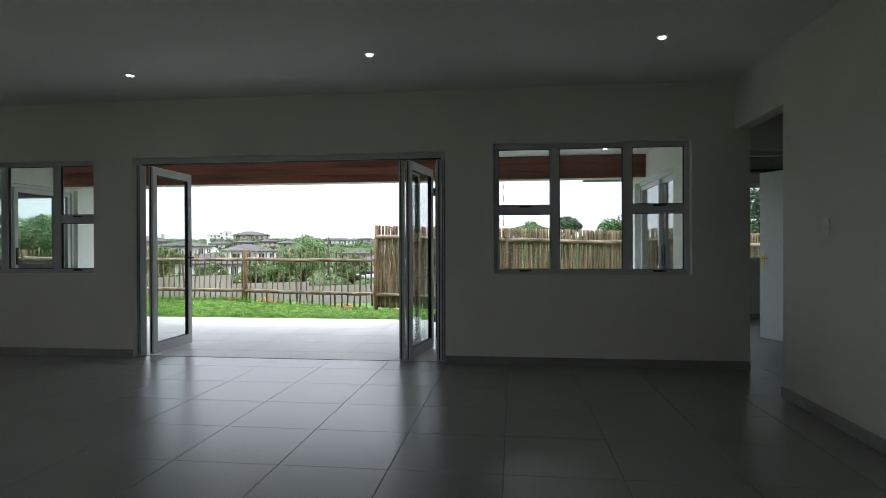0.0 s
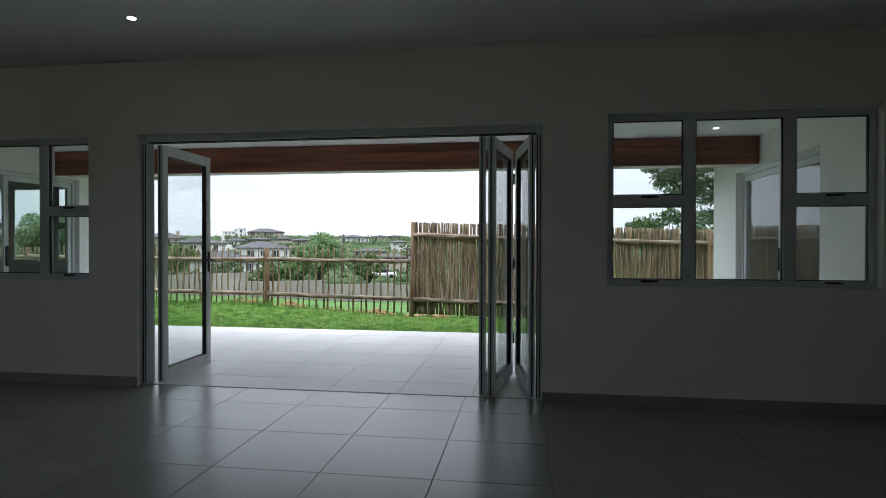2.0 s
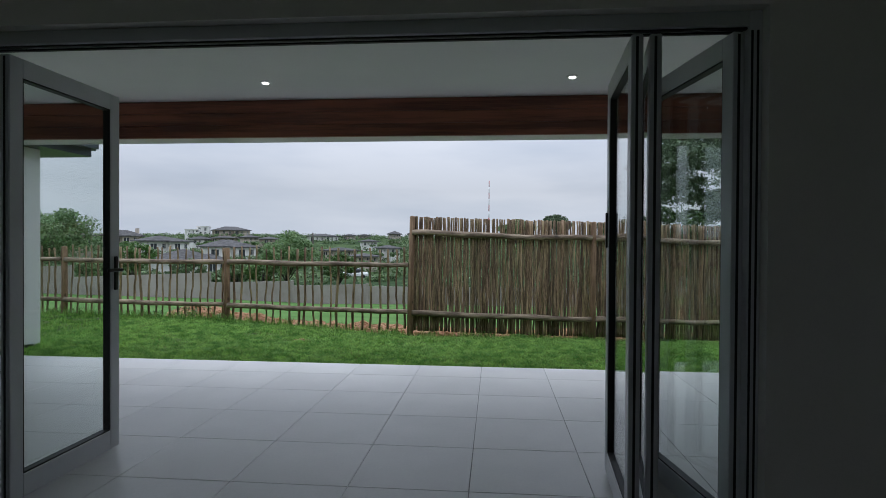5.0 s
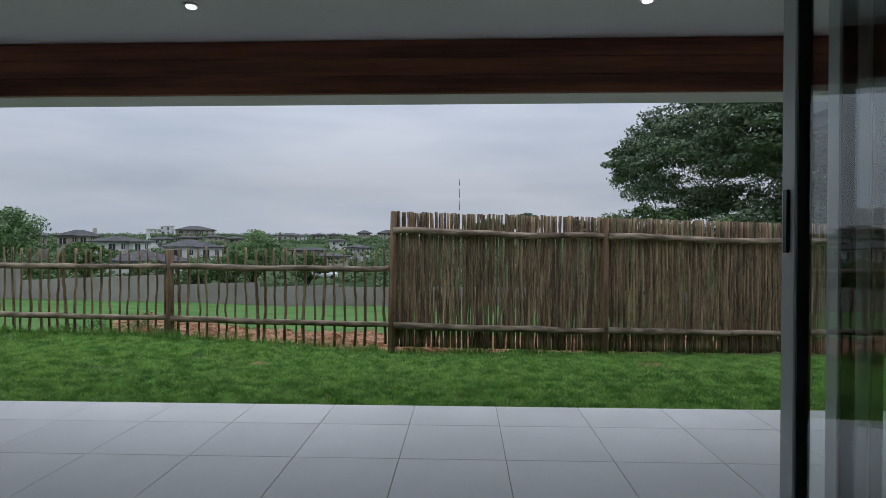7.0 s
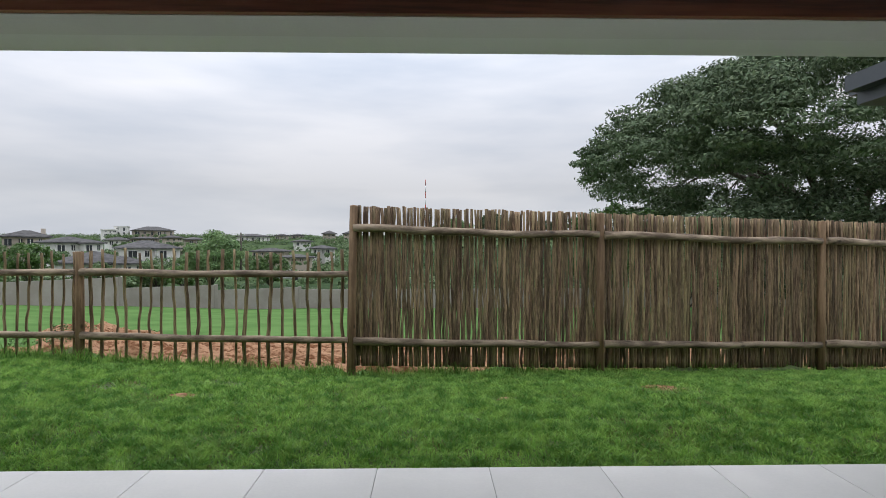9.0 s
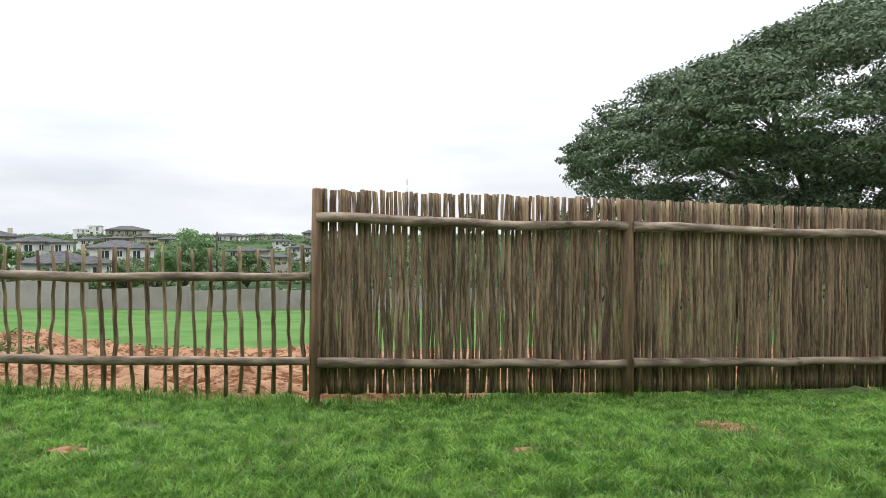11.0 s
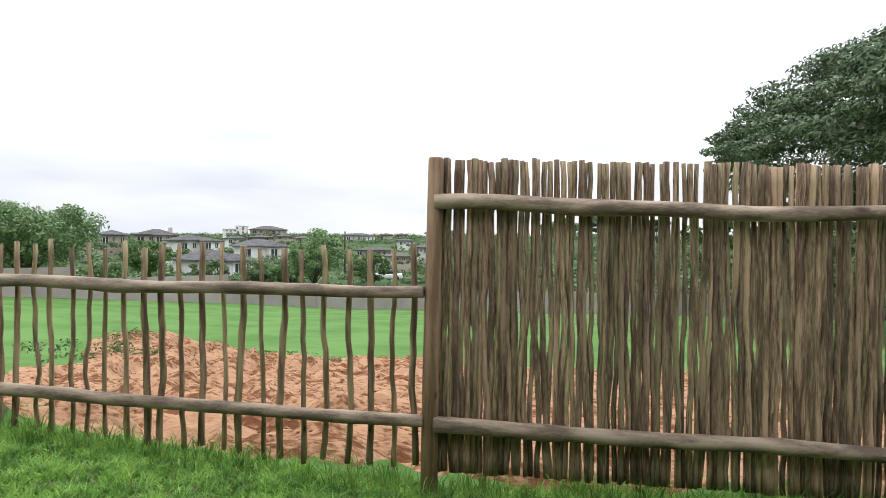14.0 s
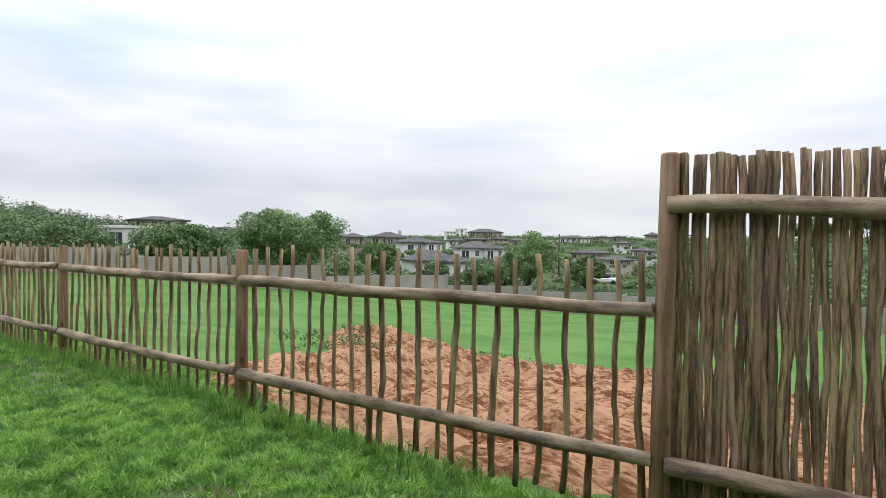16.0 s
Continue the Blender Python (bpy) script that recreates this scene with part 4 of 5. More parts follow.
def tree(name, x, y, height, radius, trunk_h, clumps, per, size, leaf_mat, label, seed, umbrella=False, z=None):
    t = tagged(empty(name, (x, y, land(x, y) if z is None else z)), label, "tree" if name != "bush" else "bush")
    rnd = random.Random(seed)
    centres, radii = [], []
    crown_h = height - trunk_h
    for k in range(clumps):
        a = rnd.uniform(0, 2 * math.pi)
        q = math.sqrt(rnd.random())
        wob = 1 + 0.35 * noise.noise(Vector((math.cos(a) * 1.5, math.sin(a) * 1.5, seed)))
        if umbrella:
            top = trunk_h + crown_h * (1 - q) ** 0.8
            zz = top - crown_h * 0.04 - rnd.choice((0, 0, 0, 0.12, 0.26, 0.42, 0.7)) * (top - trunk_h)
            if rnd.random() < 0.45:
                zz = rnd.uniform(trunk_h * (0.32 + 0.42 * q), top)
        else:
            e = math.sqrt(max(0.0, 1 - q * q))
            zz = trunk_h + crown_h * (0.5 + 0.5 * e * rnd.uniform(-0.9, 0.85))
        centres.append((math.cos(a) * q * radius * wob, math.sin(a) * q * radius * wob, zz))
        radii.append(radius * rnd.uniform(0.06, 0.115) if umbrella else radius * rnd.uniform(0.2, 0.34))
    me = leaf_cloud(centres, radii, per, size, seed, 0.42 if umbrella else 0.6)
    me.materials.append(leaf_mat)
    crown = new("crown", me)
    crown.parent = t
    bm = bmesh.new()
    tr = radius * (0.026 if umbrella else 0.045) + 0.03
    fork = trunk_h * 0.55
    tube(bm, [(0, 0, -0.5), (tr * 0.4, 0, fork * 0.5), (0, tr * 0.3, fork)], [tr * 1.3, tr, tr * 0.85], 9)
    for k in range(0, clumps, max(1, clumps // (42 if umbrella else 14))):
        c = Vector(centres[k])
        s = Vector((0, 0, fork * rnd.uniform(0.8, 1.0)))
        m1 = s.lerp(c, 0.45) + Vector((0, 0, (c.z - s.z) * 0.12))
        tube(bm, [s, m1, c], [tr * 0.5, tr * 0.26, tr * 0.07], 6)
    part("trunk", bm, M_BARK, t, "grey-brown trunk with spreading limbs", smooth=True)
    return t


def umbrella_tree(x, y, radius, rim, rise, label, seed):
    """A wide old tree: flat pads of leaves in tiers under a low dome, on limbs that spread from a short trunk."""
    t = tagged(empty("tree", (x, y, land(x, y))), label, "tree")
    base = land(x, y)
    rnd = random.Random(seed)
    centres, radii = [], []
    for k in range(900):
        a = rnd.uniform(0, 2 * math.pi)
        q = math.sqrt(rnd.random())
        if k < 60:
            q = rnd.uniform(0.90, 1.0)
        lobe = 1 + 0.07 * noise.noise(Vector((math.cos(a) * 2.5, math.sin(a) * 2.5, seed)))
        top = rim + rise * (1 - q) ** 0.72 - 0.45
        low = 0.6 + 6.0 * q ** 4
        z = top - rnd.uniform(0, 0.5) if rnd.random() < 0.42 or k < 60 else rnd.uniform(low, top)
        centres.append((math.cos(a) * q * radius * lobe, math.sin(a) * q * radius * lobe, z - base))
        radii.append(rnd.uniform(0.9, 1.5) if q > 0.88 else rnd.uniform(1.2, 2.5))
    density = [120 if c[1] < radius * 0.25 else 35 for c in centres]
    me = leaf_cloud(centres, radii, np.array([int(q * r * r) + 30 for q, r in zip(density, radii)]), 0.155, seed, 0.30)
    me.materials.append(M_LEAFD)
    crown = new("crown", me)
    crown.parent = t
    bm = bmesh.new()
    tube(bm, [(0, 0, -0.6), (0.2, 0.1, 2.0), (0, 0.2, 4.2)], [1.15, 0.85, 0.75], 12)
    for k in range(11):
        a = 2 * math.pi * k / 11 + rnd.uniform(-0.2, 0.2)
        reach = radius * rnd.uniform(0.55, 0.8)
        p = [Vector((0, 0.1, rnd.uniform(3.0, 4.2)))]
        zt = rim + rise * 0.42 - base - rnd.uniform(0.8, 2.0)
        for j in (1, 2, 3):
            f = j / 3
            p.append(Vector((math.cos(a + 0.12 * j) * reach * f, math.sin(a + 0.12 * j) * reach * f, p[0].z + (zt - p[0].z) * f ** 0.75 + rnd.uniform(-0.3, 0.3))))
        tube(bm, p, [0.42, 0.30, 0.20, 0.10], 7)
        near = sorted(centres, key=lambda c: (Vector(c) - p[2]).length)[4:26:4] + sorted(centres, key=lambda c: (Vector(c) - p[3]).length)[:18:3]
        for c in near:
            s = p[2] if (Vector(c) - p[2]).length < (Vector(c) - p[3]).length else p[3]
            tube(bm, [s, s.lerp(Vector(c), 0.5) + Vector((0, 0, 0.25)), c], [0.10, 0.07, 0.025], 5)
    part("trunk", bm, M_BARK, t, "grey-brown trunk with spreading limbs", smooth=True)
    return t


umbrella_tree(29.9, 47.0, 20.2, 7.5, 11.6, "huge spreading dark green umbrella tree beyond the screen fence", 5)
tree("bush", 7.9, 36.0, 6.9, 2.5, 1.6, 60, 130, 0.13, M_LEAFL, "light green leafy bush beyond the screen fence", 7)
for bx, by, bh, br, sd in ((14.6, 34.5, 7.6, 3.0, 71), (18.5, 35.0, 8.8, 3.6, 72), (23.0, 34.0, 8.8, 3.6, 73), (27.5, 33.0, 8.8, 3.6, 74)):
    tree("bush", bx, by, bh, br, 0.5, 44, 150, 0.14, M_LEAFD, "dark green undergrowth in the shade of the big tree", sd)
tree("bush", 11.5, 35.0, 6.2, 2.6, 0.8, 40, 130, 0.13, M_LEAFM, "green leafy bush under the big tree", 8)
tree("tree", -39.8, 45.8, 6.9, 4.4, 1.6, 120, 170, 0.15, M_LEAFM, "dense rounded green tree behind the boundary wall", 9, z=-2.2)
tree("tree", -46.1, 40.0, 4.9, 3.5, 1.0, 80, 170, 0.15, M_LEAFM, "rounded green tree behind the boundary wall", 13, z=-1.9)
tree("tree", -52.9, 32.3, 4.4, 4.6, 0.8, 90, 170, 0.15, M_LEAFM, "wide low green tree behind the boundary wall", 12, z=-1.3)
tree("tree", -58.5, 29.4, 4.4, 3.4, 0.8, 60, 150, 0.15, M_LEAFM, "wide low green tree behind the boundary wall", 25, z=-1.3)
tree("tree", -37.5, 56.9, 4.7, 2.0, 1.4, 46, 120, 0.13, M_LEAFL, "small light green tree behind the boundary wall", 15, z=-3.2)
tree("tree", -25.7, 67.9, 6.9, 2.9, 1.2, 70, 150, 0.15, M_LEAFM, "rounded green tree behind the boundary wall", 16, z=-4.1)
tree("bush", -38.8, 53.4, 2.6, 1.5, 0.3, 30, 110, 0.13, M_LEAFM, "green bush behind the boundary wall", 17, z=-2.9)
tree("bush", -33.0, 71.2, 3.6, 2.3, 0.4, 36, 120, 0.15, M_LEAFM, "green bush behind the boundary wall", 19, z=-4.1)
tree("bush", -29.5, 70.0, 3.2, 2.0, 0.4, 30, 110, 0.15, M_LEAFL, "light green bush behind the boundary wall", 18, z=-4.1)
tree("bush", -21.5, 76.0, 4.6, 2.2, 0.4, 36, 120, 0.15, M_LEAFL, "light green bush behind the boundary wall", 26, z=-4.3)
tree("bush", -43.5, 49.0, 3.0, 2.2, 0.4, 30, 110, 0.15, M_LEAFM, "green bush behind the boundary wall", 20, z=-2.6)
tree("bush", -35.0, 63.0, 3.0, 1.8, 0.4, 30, 110, 0.14, M_LEAFM, "green bush behind the boundary wall", 27, z=-3.6)
tree("tree", 14.0, 150.0, 9.6, 3.6, 4.8, 46, 150, 0.30, M_LEAFD, "distant round-crowned dark green tree", 21, z=-1.0)
tree("tree", 27.0, 152.0, 8.2, 2.6, 4.5, 40, 130, 0.28, M_LEAFD, "distant round-crowned dark green tree", 22, z=-1.0)
tree("tree", 5.0, 170.0, 9.0, 5.0, 3.0, 46, 150, 0.34, M_LEAFM, "distant rounded green tree on the ridge", 23, z=-0.5)


# ---- far woods: clumps of leaves over the slopes ----
def far_woods():
    rnd = random.Random(31)
    cs, rs_ = [], []
    while len(cs) < 3800:
        y = rnd.uniform(66, 300)
        x = rnd.uniform(-1.1 * y - 25, 0.55 * y)
        if y < 95 and -34 < x < -8 and rnd.random() < 0.8:
            continue
        k = noise.noise(Vector((x * 0.03, y * 0.03, 1)))
        if rnd.random() > 0.55 + k:
            continue
        r = rnd.uniform(0.8, 2.1) * (0.7 + y / 600)
        cs.append((x, y, land(x, y) + r * 0.3))
        rs_.append(r)
    me = leaf_cloud(cs, rs_, 60, 0.36, 33, 0.75)
    me.materials.append(M_LEAFM)
    tagged(new("distant_woods", me), "distant green trees and scrub between the houses", "woods", kind="stuff")
    cs, rs_ = [], []
    for k in range(420):
        a = radians(rnd.uniform(48, 82))
        d = rnd.uniform(62, 150)
        x, y = -2 - d * math.sin(a), 8 + d * math.cos(a)
        r = rnd.uniform(1.0, 2.6)
        cs.append((x, y, land(x, y) + r * 0.4))
        rs_.append(r)
    me = leaf_cloud(cs, rs_, 90, 0.26, 34, 0.75)
    me.materials.append(M_LEAFD)
    tagged(new("distant_woods", me), "green scrub covering the near hillside", "woods", kind="stuff")


far_woods()


# ---- houses ----
HOUSES = []


def hip_roof(bm, x0, x1, y0, y1, z, rise, eave=0.20):
    """A hipped roof with a thick eave over the rectangle."""
    i = min(x1 - x0, y1 - y0) / 2 * 0.96
    v = [bm.verts.new(p) for p in ((x0, y0, z), (x1, y0, z), (x1, y1, z), (x0, y1, z))]
    t = [bm.verts.new((p.co.x, p.co.y, z + eave)) for p in v]
    cx, cy = (x0 + x1) / 2, (y0 + y1) / 2
    if x1 - x0 >= y1 - y0:
        r = [bm.verts.new((x0 + i, cy, z + rise)), bm.verts.new((x1 - i, cy, z + rise))]
        fs = ((t[0], t[1], r[1], r[0]), (t[1], t[2], r[1]), (t[2], t[3], r[0], r[1]), (t[3], t[0], r[0]))
    else:
        r = [bm.verts.new((cx, y0 + i, z + rise)), bm.verts.new((cx, y1 - i, z + rise))]
        fs = ((t[0], t[1], r[0]), (t[1], t[2], r[1], r[0]), (t[2], t[3], r[1]), (t[3], t[0], r[0], r[1]))
    for f in fs:
        bm.faces.new(f)
    bm.faces.new(v[::-1])
    for k in range(4):
        bm.faces.new((v[k], v[(k + 1) % 4], t[(k + 1) % 4], t[k]))
    return bm


def house(x, y, base, w, d, wall_h, rise, rz, wall=M_HWALL, storeys=1, wins=4, label="", flat=False, chimney=False, wing=False):
    h = tagged(empty("house", (x, y, base), rz), label, "house", "houses on the slope")
    HOUSES.append((x, y, base, w, d, wall_h, rz))
    box_part("wall", (-w / 2, w / 2, -d / 2, d / 2, -3.5, wall_h), wall, h)
    o = 0.6
    if flat:
        box_part("roof", (-w / 2 - 0.25, w / 2 + 0.25, -d / 2 - 0.25, d / 2 + 0.25, wall_h, wall_h + 0.28), M_HWALL, h, "flat white roof slab", 0.02)
    else:
        part("roof", hip_roof(bmesh.new(), -w / 2 - o, w / 2 + o, -d / 2 - o, d / 2 + o, wall_h, rise), M_ROOF, h, "dark grey hipped roof")
    front = [(-w / 2, w / 2, -d / 2)]
    if wing:
        a, b, f = w * 0.06, w * 0.52, -d / 2 - d * 0.3
        box_part("wing_wall", (a, b, f, -d / 2 + 0.1, -3.5, wall_h - 0.12), wall, h)
        part("wing_roof", hip_roof(bmesh.new(), a - o * 0.8, b + o * 0.8, f - o * 0.8, d * 0.2, wall_h - 0.12, rise * 0.66), M_ROOF, h, "dark grey hipped roof")
        front = [(-w / 2, a, -d / 2), (a, b, f)]
    if chimney:
        box_part("chimney", (w * 0.34, w * 0.34 + 0.7, -0.35, 0.35, wall_h, wall_h + rise + 0.35), wall, h)
    sh = wall_h / storeys
    for s in range(storeys):
        for a, b, f in front:
            n = max(1, round(wins * (b - a) / w))
            for k in range(n):
                cx = a + (b - a) * (k + 0.5) / n
                ww = (b - a) / n * (0.30 if (k + s) % 3 else 0.58)
                z0, z1 = s * sh + sh * (0.34 if (k + s) % 2 else 0.06), s * sh + sh * 0.80
                wd = box_part("window", (cx - ww / 2, cx + ww / 2, f - 0.05, f + 0.02, z0, z1), M_HWIN, h, "dark glazed window")
                box_part("window_frame", (cx - 0.04, cx + 0.04, f - 0.09, f - 0.052, z0, z1), M_HWALL, wd)
    return h


house(-86.8, 113.6, 0.58, 4.5, 5.0, 1.70, 1.17, 48, M_HTAN, 1, 3, label="tan plastered house with a dark grey hipped roof on the slope")
house(-77.4, 114.4, 0.68, 6.6, 5.6, 1.65, 1.27, 27, M_HTAN, 1, 4, chimney=True, wing=True, label="tan plastered house with a dark grey hipped roof on the slope")
house(-62.5, 102.8, -0.62, 6.4, 6.0, 1.86, 1.09, 54, M_HWALL, 1, 4, wing=True, label="white plastered house with a dark grey hipped roof on the slope")
house(-43.4, 76.9, -3.13, 6.3, 6.2, 1.88, 1.49, 60, M_HWALL, 1, 4, wing=True, label="white plastered house with a dark grey hipped roof on the slope")
house(-56.4, 116.5, -2.05, 8.6, 7.4, 2.25, 1.54, 40, M_HWALL, 1, 4, wing=True, label="white plastered house with a dark grey hipped roof on the slope")
house(-111.9, 204.8, 3.40, 4.0, 5.0, 2.20, 0.88, 39, M_HWALL, 2, 3, flat=True, label="white flat-roofed double-storey plastered house with dark windows on the slope")
house(-109.8, 209.4, 3.69, 4.0, 5.0, 3.12, 0.60, 18, M_HWALL, 2, 2, flat=True, label="white flat-roofed double-storey plastered house with dark windows on the slope")
house(-103.2, 217.2, 3.83, 12.4, 9.0, 1.81, 1.58, 31, M_HTAN, 1, 6, wing=True, label="tan plastered house with a dark grey hipped roof on the slope")
house(-83.7, 157.5, 0.72, 5.0, 5.0, 1.16, 1.00, 40, M_HWALL, 1, 4, label="white plastered house with a dark grey hipped roof on the slope")
house(-75.8, 156.1, 1.28, 5.9, 5.2, 0.97, 0.64, 16, M_HTAN, 1, 4, label="tan plastered house with a dark grey hipped roof on the slope")
house(-67.2, 152.4, 0.88, 4.0, 5.0, 1.54, 0.77, 32, M_HTAN, 2, 3, label="tan double-storey house with a dark grey hipped roof on the slope")
house(-63.0, 204.1, 1.64, 9.4, 7.8, 1.76, 0.98, 25, M_HWALL, 1, 6, wing=True, label="white plastered house with a dark grey hipped roof on the slope")
house(-54.7, 211.7, 2.15, 4.0, 5.0, 1.58, 0.79, 9, M_HTAN, 1, 3, label="tan plastered house with a dark grey hipped roof on the slope")
house(-51.8, 222.7, 2.66, 4.0, 5.0, 1.24, 0.82, 18, M_HTAN, 1, 3, label="tan plastered house with a dark grey hipped roof on the slope")
house(-37.2, 164.5, 0.48, 4.0, 5.0, 1.05, 0.75, 22, M_HWALL, 1, 4, label="white plastered house with a dark grey hipped roof on the slope")
house(-25.4, 131.2, -1.15, 4.4, 5.0, 1.16, 0.81, 15, M_HWALL, 1, 5, wing=True, label="white plastered house with a dark grey hipped roof on the slope")
house(-35.1, 195.5, 2.20, 4.0, 5.0, 1.92, 1.22, 9, M_HTAN, 2, 3, label="tan double-storey house with a dark grey hipped roof on the slope")
house(-28.3, 201.6, 2.12, 5.8, 5.0, 2.12, 1.24, 7, M_HTAN, 2, 4, label="tan double-storey house with a dark grey hipped roof on the slope")
house(-34.0, 122.0, -1.42, 6.1, 5.5, 0.90, 0.78, 3, M_HTAN, 1, 5, label="tan plastered house with a dark grey hipped roof on the slope")
house(-26.1, 110.6, -2.23, 4.0, 5.0, 0.79, 0.69, 28, M_HTAN, 1, 3, label="tan plastered house with a dark grey hipped roof on the slope")
house(-65.2, 160.8, 0.92, 4.0, 5.0, 1.12, 0.80, 37, M_HTAN, 1, 3, label="tan plastered house with a dark grey hipped roof on the slope")
house(-60.5, 43.4, 0.33, 4.0, 5.0, 2.04, 0.60, 68, M_HWALL, 1, 2, flat=True, label="white flat-roofed double-storey plastered house with dark windows on the slope")
house(-95.4, 70.6, 3.52, 8.2, 6.9, 0.98, 0.88, 66, M_HTAN, 1, 4, label="tan plastered house with a dark grey hipped roof on the slope")
house(-93.6, 83.0, 2.37, 4.0, 5.0, 0.97, 0.60, 45, M_HTAN, 1, 3, label="tan plastered house with a dark grey hipped roof on the slope")
house(-86.3, 104.9, 0.31, 4.0, 5.0, 1.47, 0.98, 51, M_HTAN, 1, 3, label="tan plastered house with a dark grey hipped roof on the slope")


def garden_shrubs():
    """Shrubs along the fronts of the far houses."""
    rnd = random.Random(61)
    cs, rs_ = [], []
    for x, y, base, w, d, wall_h, rz in HOUSES:
        a = radians(rz)
        for k in range(int(w * 1.6) + 4):
            u = rnd.uniform(-w * 0.75, w * 0.75)
            v = -d / 2 - d * 0.3 - rnd.uniform(1.2, 3.5)
            r = rnd.uniform(0.35, 0.62) * wall_h * 0.75
            cs.append((x + u * math.cos(a) - v * math.sin(a), y + u * math.sin(a) + v * math.cos(a), base + r * rnd.uniform(-0.5, 0.35)))
            rs_.append(r)
    me = leaf_cloud(cs, rs_, 70, 0.22, 62, 0.8)
    me.materials.append(M_LEAFM)
    tagged(new("garden_shrubs", me), "green garden shrubs in front of the distant houses", "shrubs", kind="stuff")


garden_shrubs()


# ---- boundary wall of concrete panels ----
def boundary_wall():
    wall = structure(empty("wall_boundary"), "grey-brown plastered boundary wall stepping down the slope", "wall")
    line = [(34, 60.5), (-14, 58.5), (-27, 52.0), (-34, 44.0), (-44, 33.0), (-52, 22.0)]
    for (xa, ya), (xb, yb) in zip(line, line[1:]):
        a, b = Vector((xa, ya, 0)), Vector((xb, yb, 0))
        L = (b - a).length
        m = max(1, round(L / 8.0))
        for k in range(m):
            p, q = a.lerp(b, k / m), a.lerp(b, (k + 1) / m)
            c = (p + q) / 2
            half = (q - p).length / 2
            rz = math.degrees(math.atan2(q.y - p.y, q.x - p.x))
            zt = round((land(c.x, c.y) + 1.85) / 0.22) * 0.22
            bm = bmesh.new()
            box(bm, -half + 0.13, half - 0.13, -0.07, 0.07, -2.6, 0)
            o = part("panel", bm, M_CONC, wall)
            o.matrix_basis = pose(c.x, c.y, zt, 0, 0, rz)
            bm = bmesh.new()
            box(bm, -0.14, 0.14, -0.11, 0.11, -2.7, 0.05, 0.01)
            o = part("pier", bm, M_CONC, wall)
            o.matrix_basis = pose(p.x, p.y, zt, 0, 0, rz)


boundary_wall()

# ---- mast, pole, parked car ----
mast = tagged(empty("radio_mast", (-4.3, 300.0, 2.0)), "tall thin red and white radio mast on the horizon", "mast")
for k in range(10):
    z0, z1 = k * 3.15, (k + 1) * 3.15
    part("section", tube(bmesh.new(), [(0, 0, z0), (0, 0, z1)], [0.30 - 0.012 * k, 0.288 - 0.012 * k], 6), M_RED if k % 2 else M_WHITE, mast)

pole = new("utility_pole", mesh_of(tube(bmesh.new(), [(0, 0, -2), (0, 0, 3.0), (0.02, 0, 5.1)], [0.16, 0.14, 0.11], 8), "utility_pole", M_BARK))
pole.location = (-30.3, 92.0, -2.3)
tagged(pole, "dark slim wooden utility pole among the bushes", "pole")


def car(x, y, z, rz):
    c = tagged(empty("car", (x, y, z), rz), "small white car parked behind the boundary wall", "car")
    bm = bmesh.new()
    box(bm, -2.0, 2.0, -0.82, 0.82, 0.28, 0.85, 0.12)
    part("body", bm, M_WHITE, c)
    bm = bmesh.new()
    box(bm, -1.15, 1.0, -0.72, 0.72, 0.85, 1.42, 0.22)
    part("cabin", bm, M_HWIN, c, "dark glazed cabin")
    box_part("roof", (-0.85, 0.7, -0.6, 0.6, 1.42, 1.46), M_WHITE, c, bevel=0.015)
    for a in (-1.25, 1.25):
        for b in (-0.78, 0.78):
            part("wheel", tube(bmesh.new(), [(a, b - 0.1, 0.3), (a, b + 0.1, 0.3)], [0.3, 0.3], 16), M_RUBBER, c, "black tyre")
    return c


car(-20.9, 81.0, -3.75, 15)


# ---- weeds on the soil heap ----
def weeds(name, x, y, n, r, size, seed, label):
    rnd = random.Random(seed)
    cs = [(x + rnd.gauss(0, r), y + rnd.gauss(0, r * 0.6), 0) for _ in range(n)]
    cs = [(a, b, land(a, b) + 0.10 + heap(a, b)) for a, b, _ in cs]
    me = leaf_cloud(cs, [0.16] * n, 22, size, seed, 0.7)
    me.materials.append(M_LEAFL)
    tagged(new(name, me), label, "weeds", kind="stuff")


weeds("weeds", -11.0, 18.3, 34, 0.8, 0.04, 51, "low green weeds at the foot of the soil heap")
weeds("weeds", -8.0, 20.5, 14, 0.9, 0.04, 52, "low green weeds at the edge of the soil")


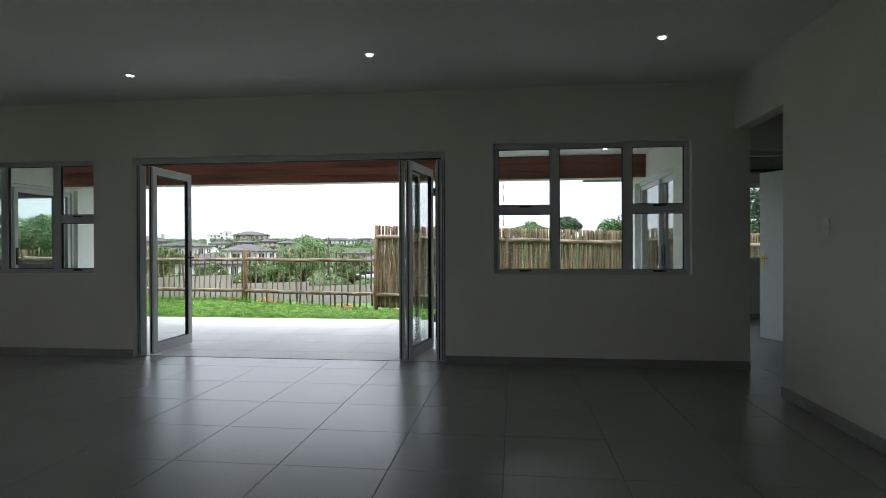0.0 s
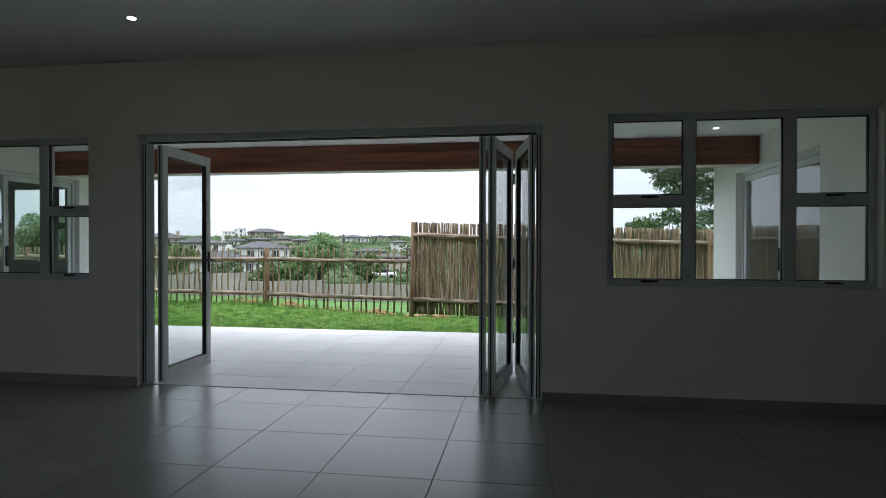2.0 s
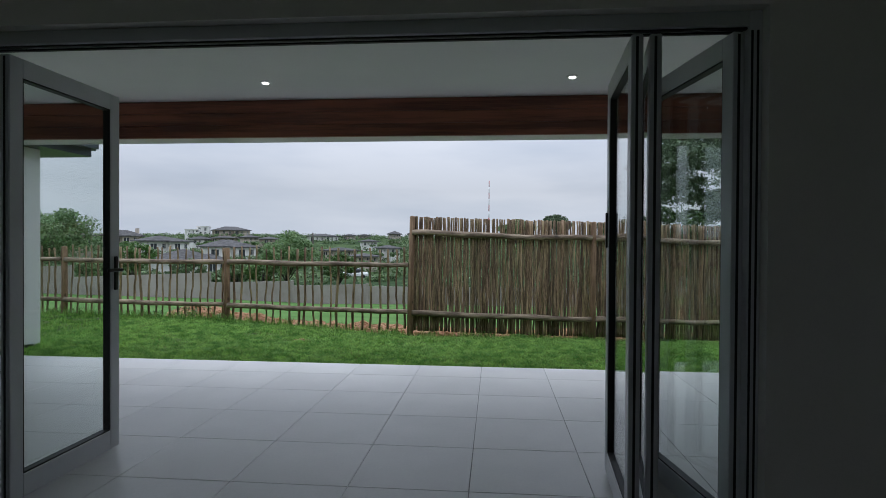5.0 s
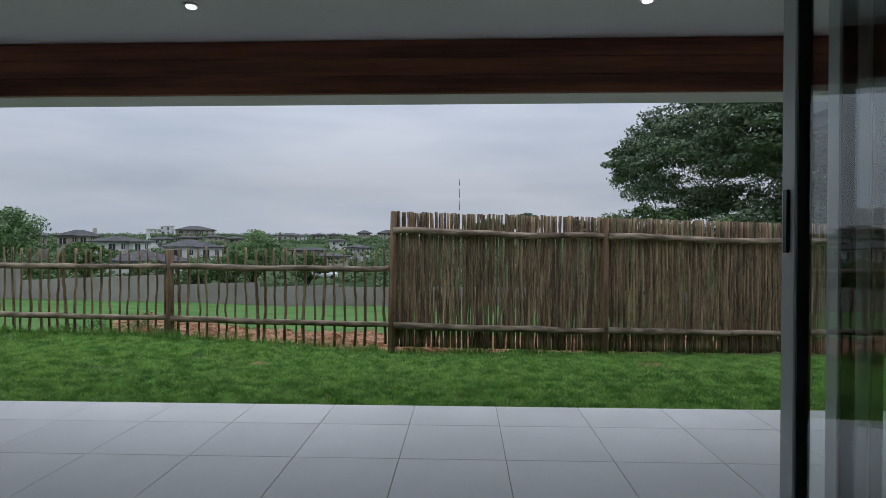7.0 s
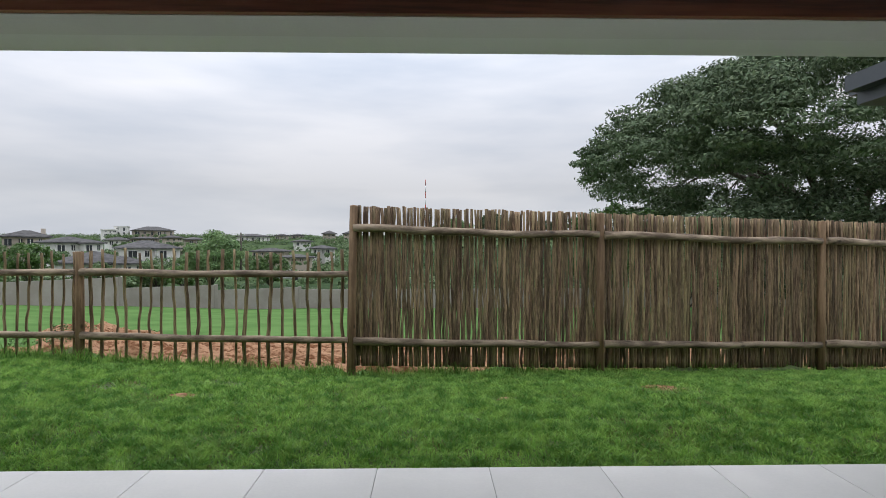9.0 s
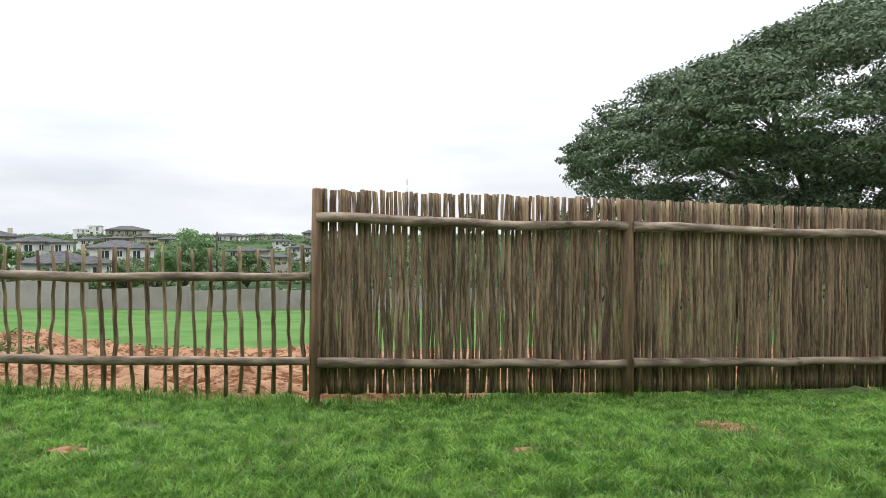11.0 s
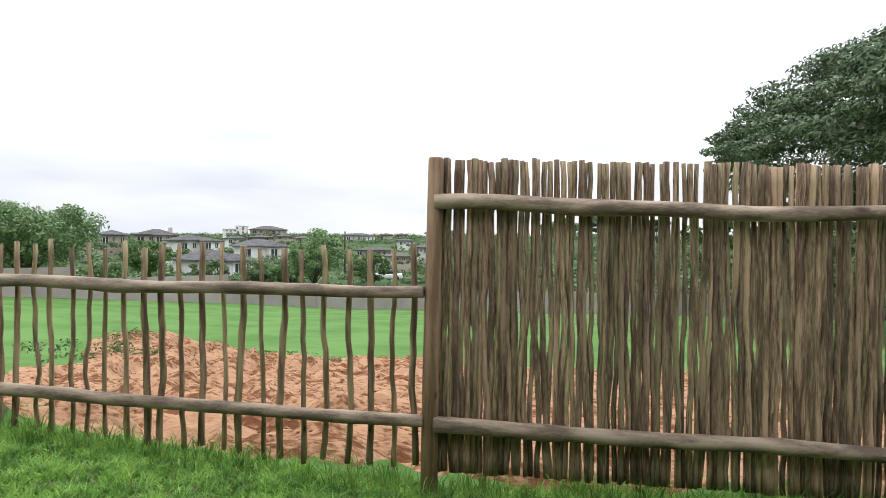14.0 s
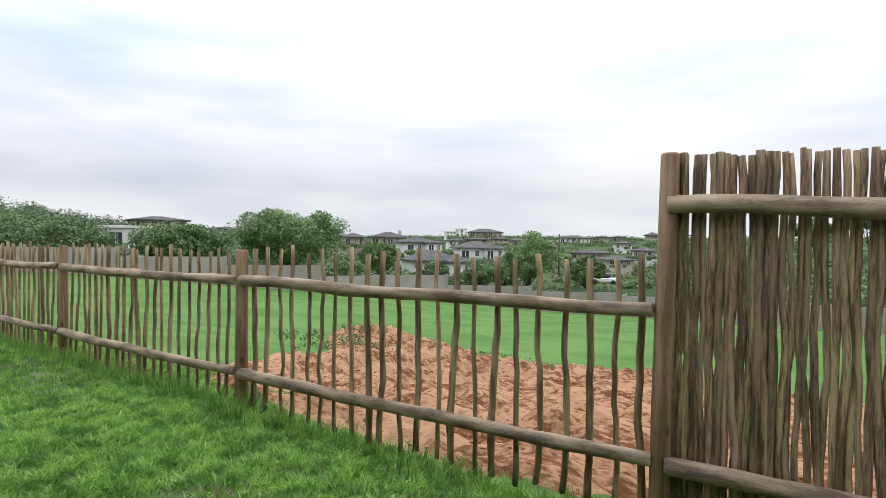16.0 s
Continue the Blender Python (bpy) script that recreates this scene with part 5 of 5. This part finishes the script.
# ---- clods on the bare soil ----
def clods(n):
    rnd = random.Random(71)
    bm = bmesh.new()
    made = 0
    base = [(0, 0, 1), (0.9, 0, 0.3), (0.28, 0.85, 0.35), (-0.73, 0.53, 0.3), (-0.73, -0.53, 0.35), (0.28, -0.85, 0.3), (0.5, 0.4, -0.5), (-0.6, 0.1, -0.5), (0.3, -0.5, -0.5)]
    tris = [(0, 1, 2), (0, 2, 3), (0, 3, 4), (0, 4, 5), (0, 5, 1), (1, 6, 2), (2, 6, 7), (2, 7, 3), (3, 7, 4), (4, 7, 8), (4, 8, 5), (5, 8, 1), (1, 8, 6)]
    while made < n:
        x, y = rnd.uniform(-12, 6), rnd.uniform(11.8, 23)
        k = dirt_amount(x, y)
        if k < 0.3 or noise.noise(Vector((x * 0.9, y * 1.3, 3))) < rnd.uniform(-0.5, 0.3):
            continue
        z = land(x, y) + heap(x, y) + k * churn(x, y) + 0.035 * noise.noise(Vector((x * 0.8, y * 0.8, 0.3)))
        s = rnd.uniform(0.010, 0.034) * (0.6 + 0.05 * (y - 11))
        a = rnd.uniform(0, 6.28)
        vs = []
        for px, py, pz in base:
            j = rnd.uniform(0.75, 1.25)
            vs.append(bm.verts.new((x + s * j * (px * math.cos(a) - py * math.sin(a)) * 1.3, y + s * j * (px * math.sin(a) + py * math.cos(a)), z + s * j * pz * 0.7)))
        for t3 in tris:
            bm.faces.new([vs[q] for q in t3])
        made += 1
    ob = part("soil_clods", bm, M_DIRT, None)
    tagged(ob, "loose clods of orange soil churned by machines", "soil", kind="stuff")


clods(3000)

# ---- tiles ----
def tile_mesh(w, h, mat, t=0.012):
    bm = bmesh.new()
    box(bm, -w / 2, w / 2, -h / 2, h / 2, -t, 0, 0.0015)
    return mesh_of(bm, "tile", mat)


def lay(parent_name, x0, x1, y0, y1, ox, oy, z, mat, near):
    """Tiles on a grid through (ox, oy), cut at the edges; those inside near are pieces, the others one mesh."""
    parent = bpy.data.objects[parent_name]
    g = 0.0035
    shared = {}
    rest = bmesh.new()
    i0, i1 = math.floor((x0 - ox) / TILE), math.ceil((x1 - ox) / TILE)
    j0, j1 = math.floor((y0 - oy) / TILE), math.ceil((y1 - oy) / TILE)
    for i in range(i0, i1):
        for j in range(j0, j1):
            a, b = max(x0, ox + i * TILE) + g / 2, min(x1, ox + (i + 1) * TILE) - g / 2
            c, d = max(y0, oy + j * TILE) + g / 2, min(y1, oy + (j + 1) * TILE) - g / 2
            if b - a < 0.02 or d - c < 0.02:
                continue
            mx, my = (a + b) / 2, (c + d) / 2
            if near[0] < mx < near[1] and near[2] < my < near[3]:
                key = (round(b - a, 3), round(d - c, 3))
                if key not in shared:
                    shared[key] = tile_mesh(*key, mat)
                t = new("tile", shared[key])
                t.parent = parent
                t.location = (mx, my, z)
            else:
                box(rest, a, b, c, d, z - 0.012, z)
    if len(rest.verts):
        tagged(part("tiles", rest, mat, parent), kind="stuff")
    else:
        rest.free()


lay("floor", ROOM_X0, 5.58, ROOM_Y0, WALL_Y + 0.1, -1.60, 3.446, 0.0, M_TILE, (-5.6, ROOM_X1, -0.8, 5))
lay("floor_patio", WING_L, WING_R, WALL_Y + 0.1, 7.88, -1.55, 6.79, -0.004, M_PATIO, (-8, 4, 4, 9))
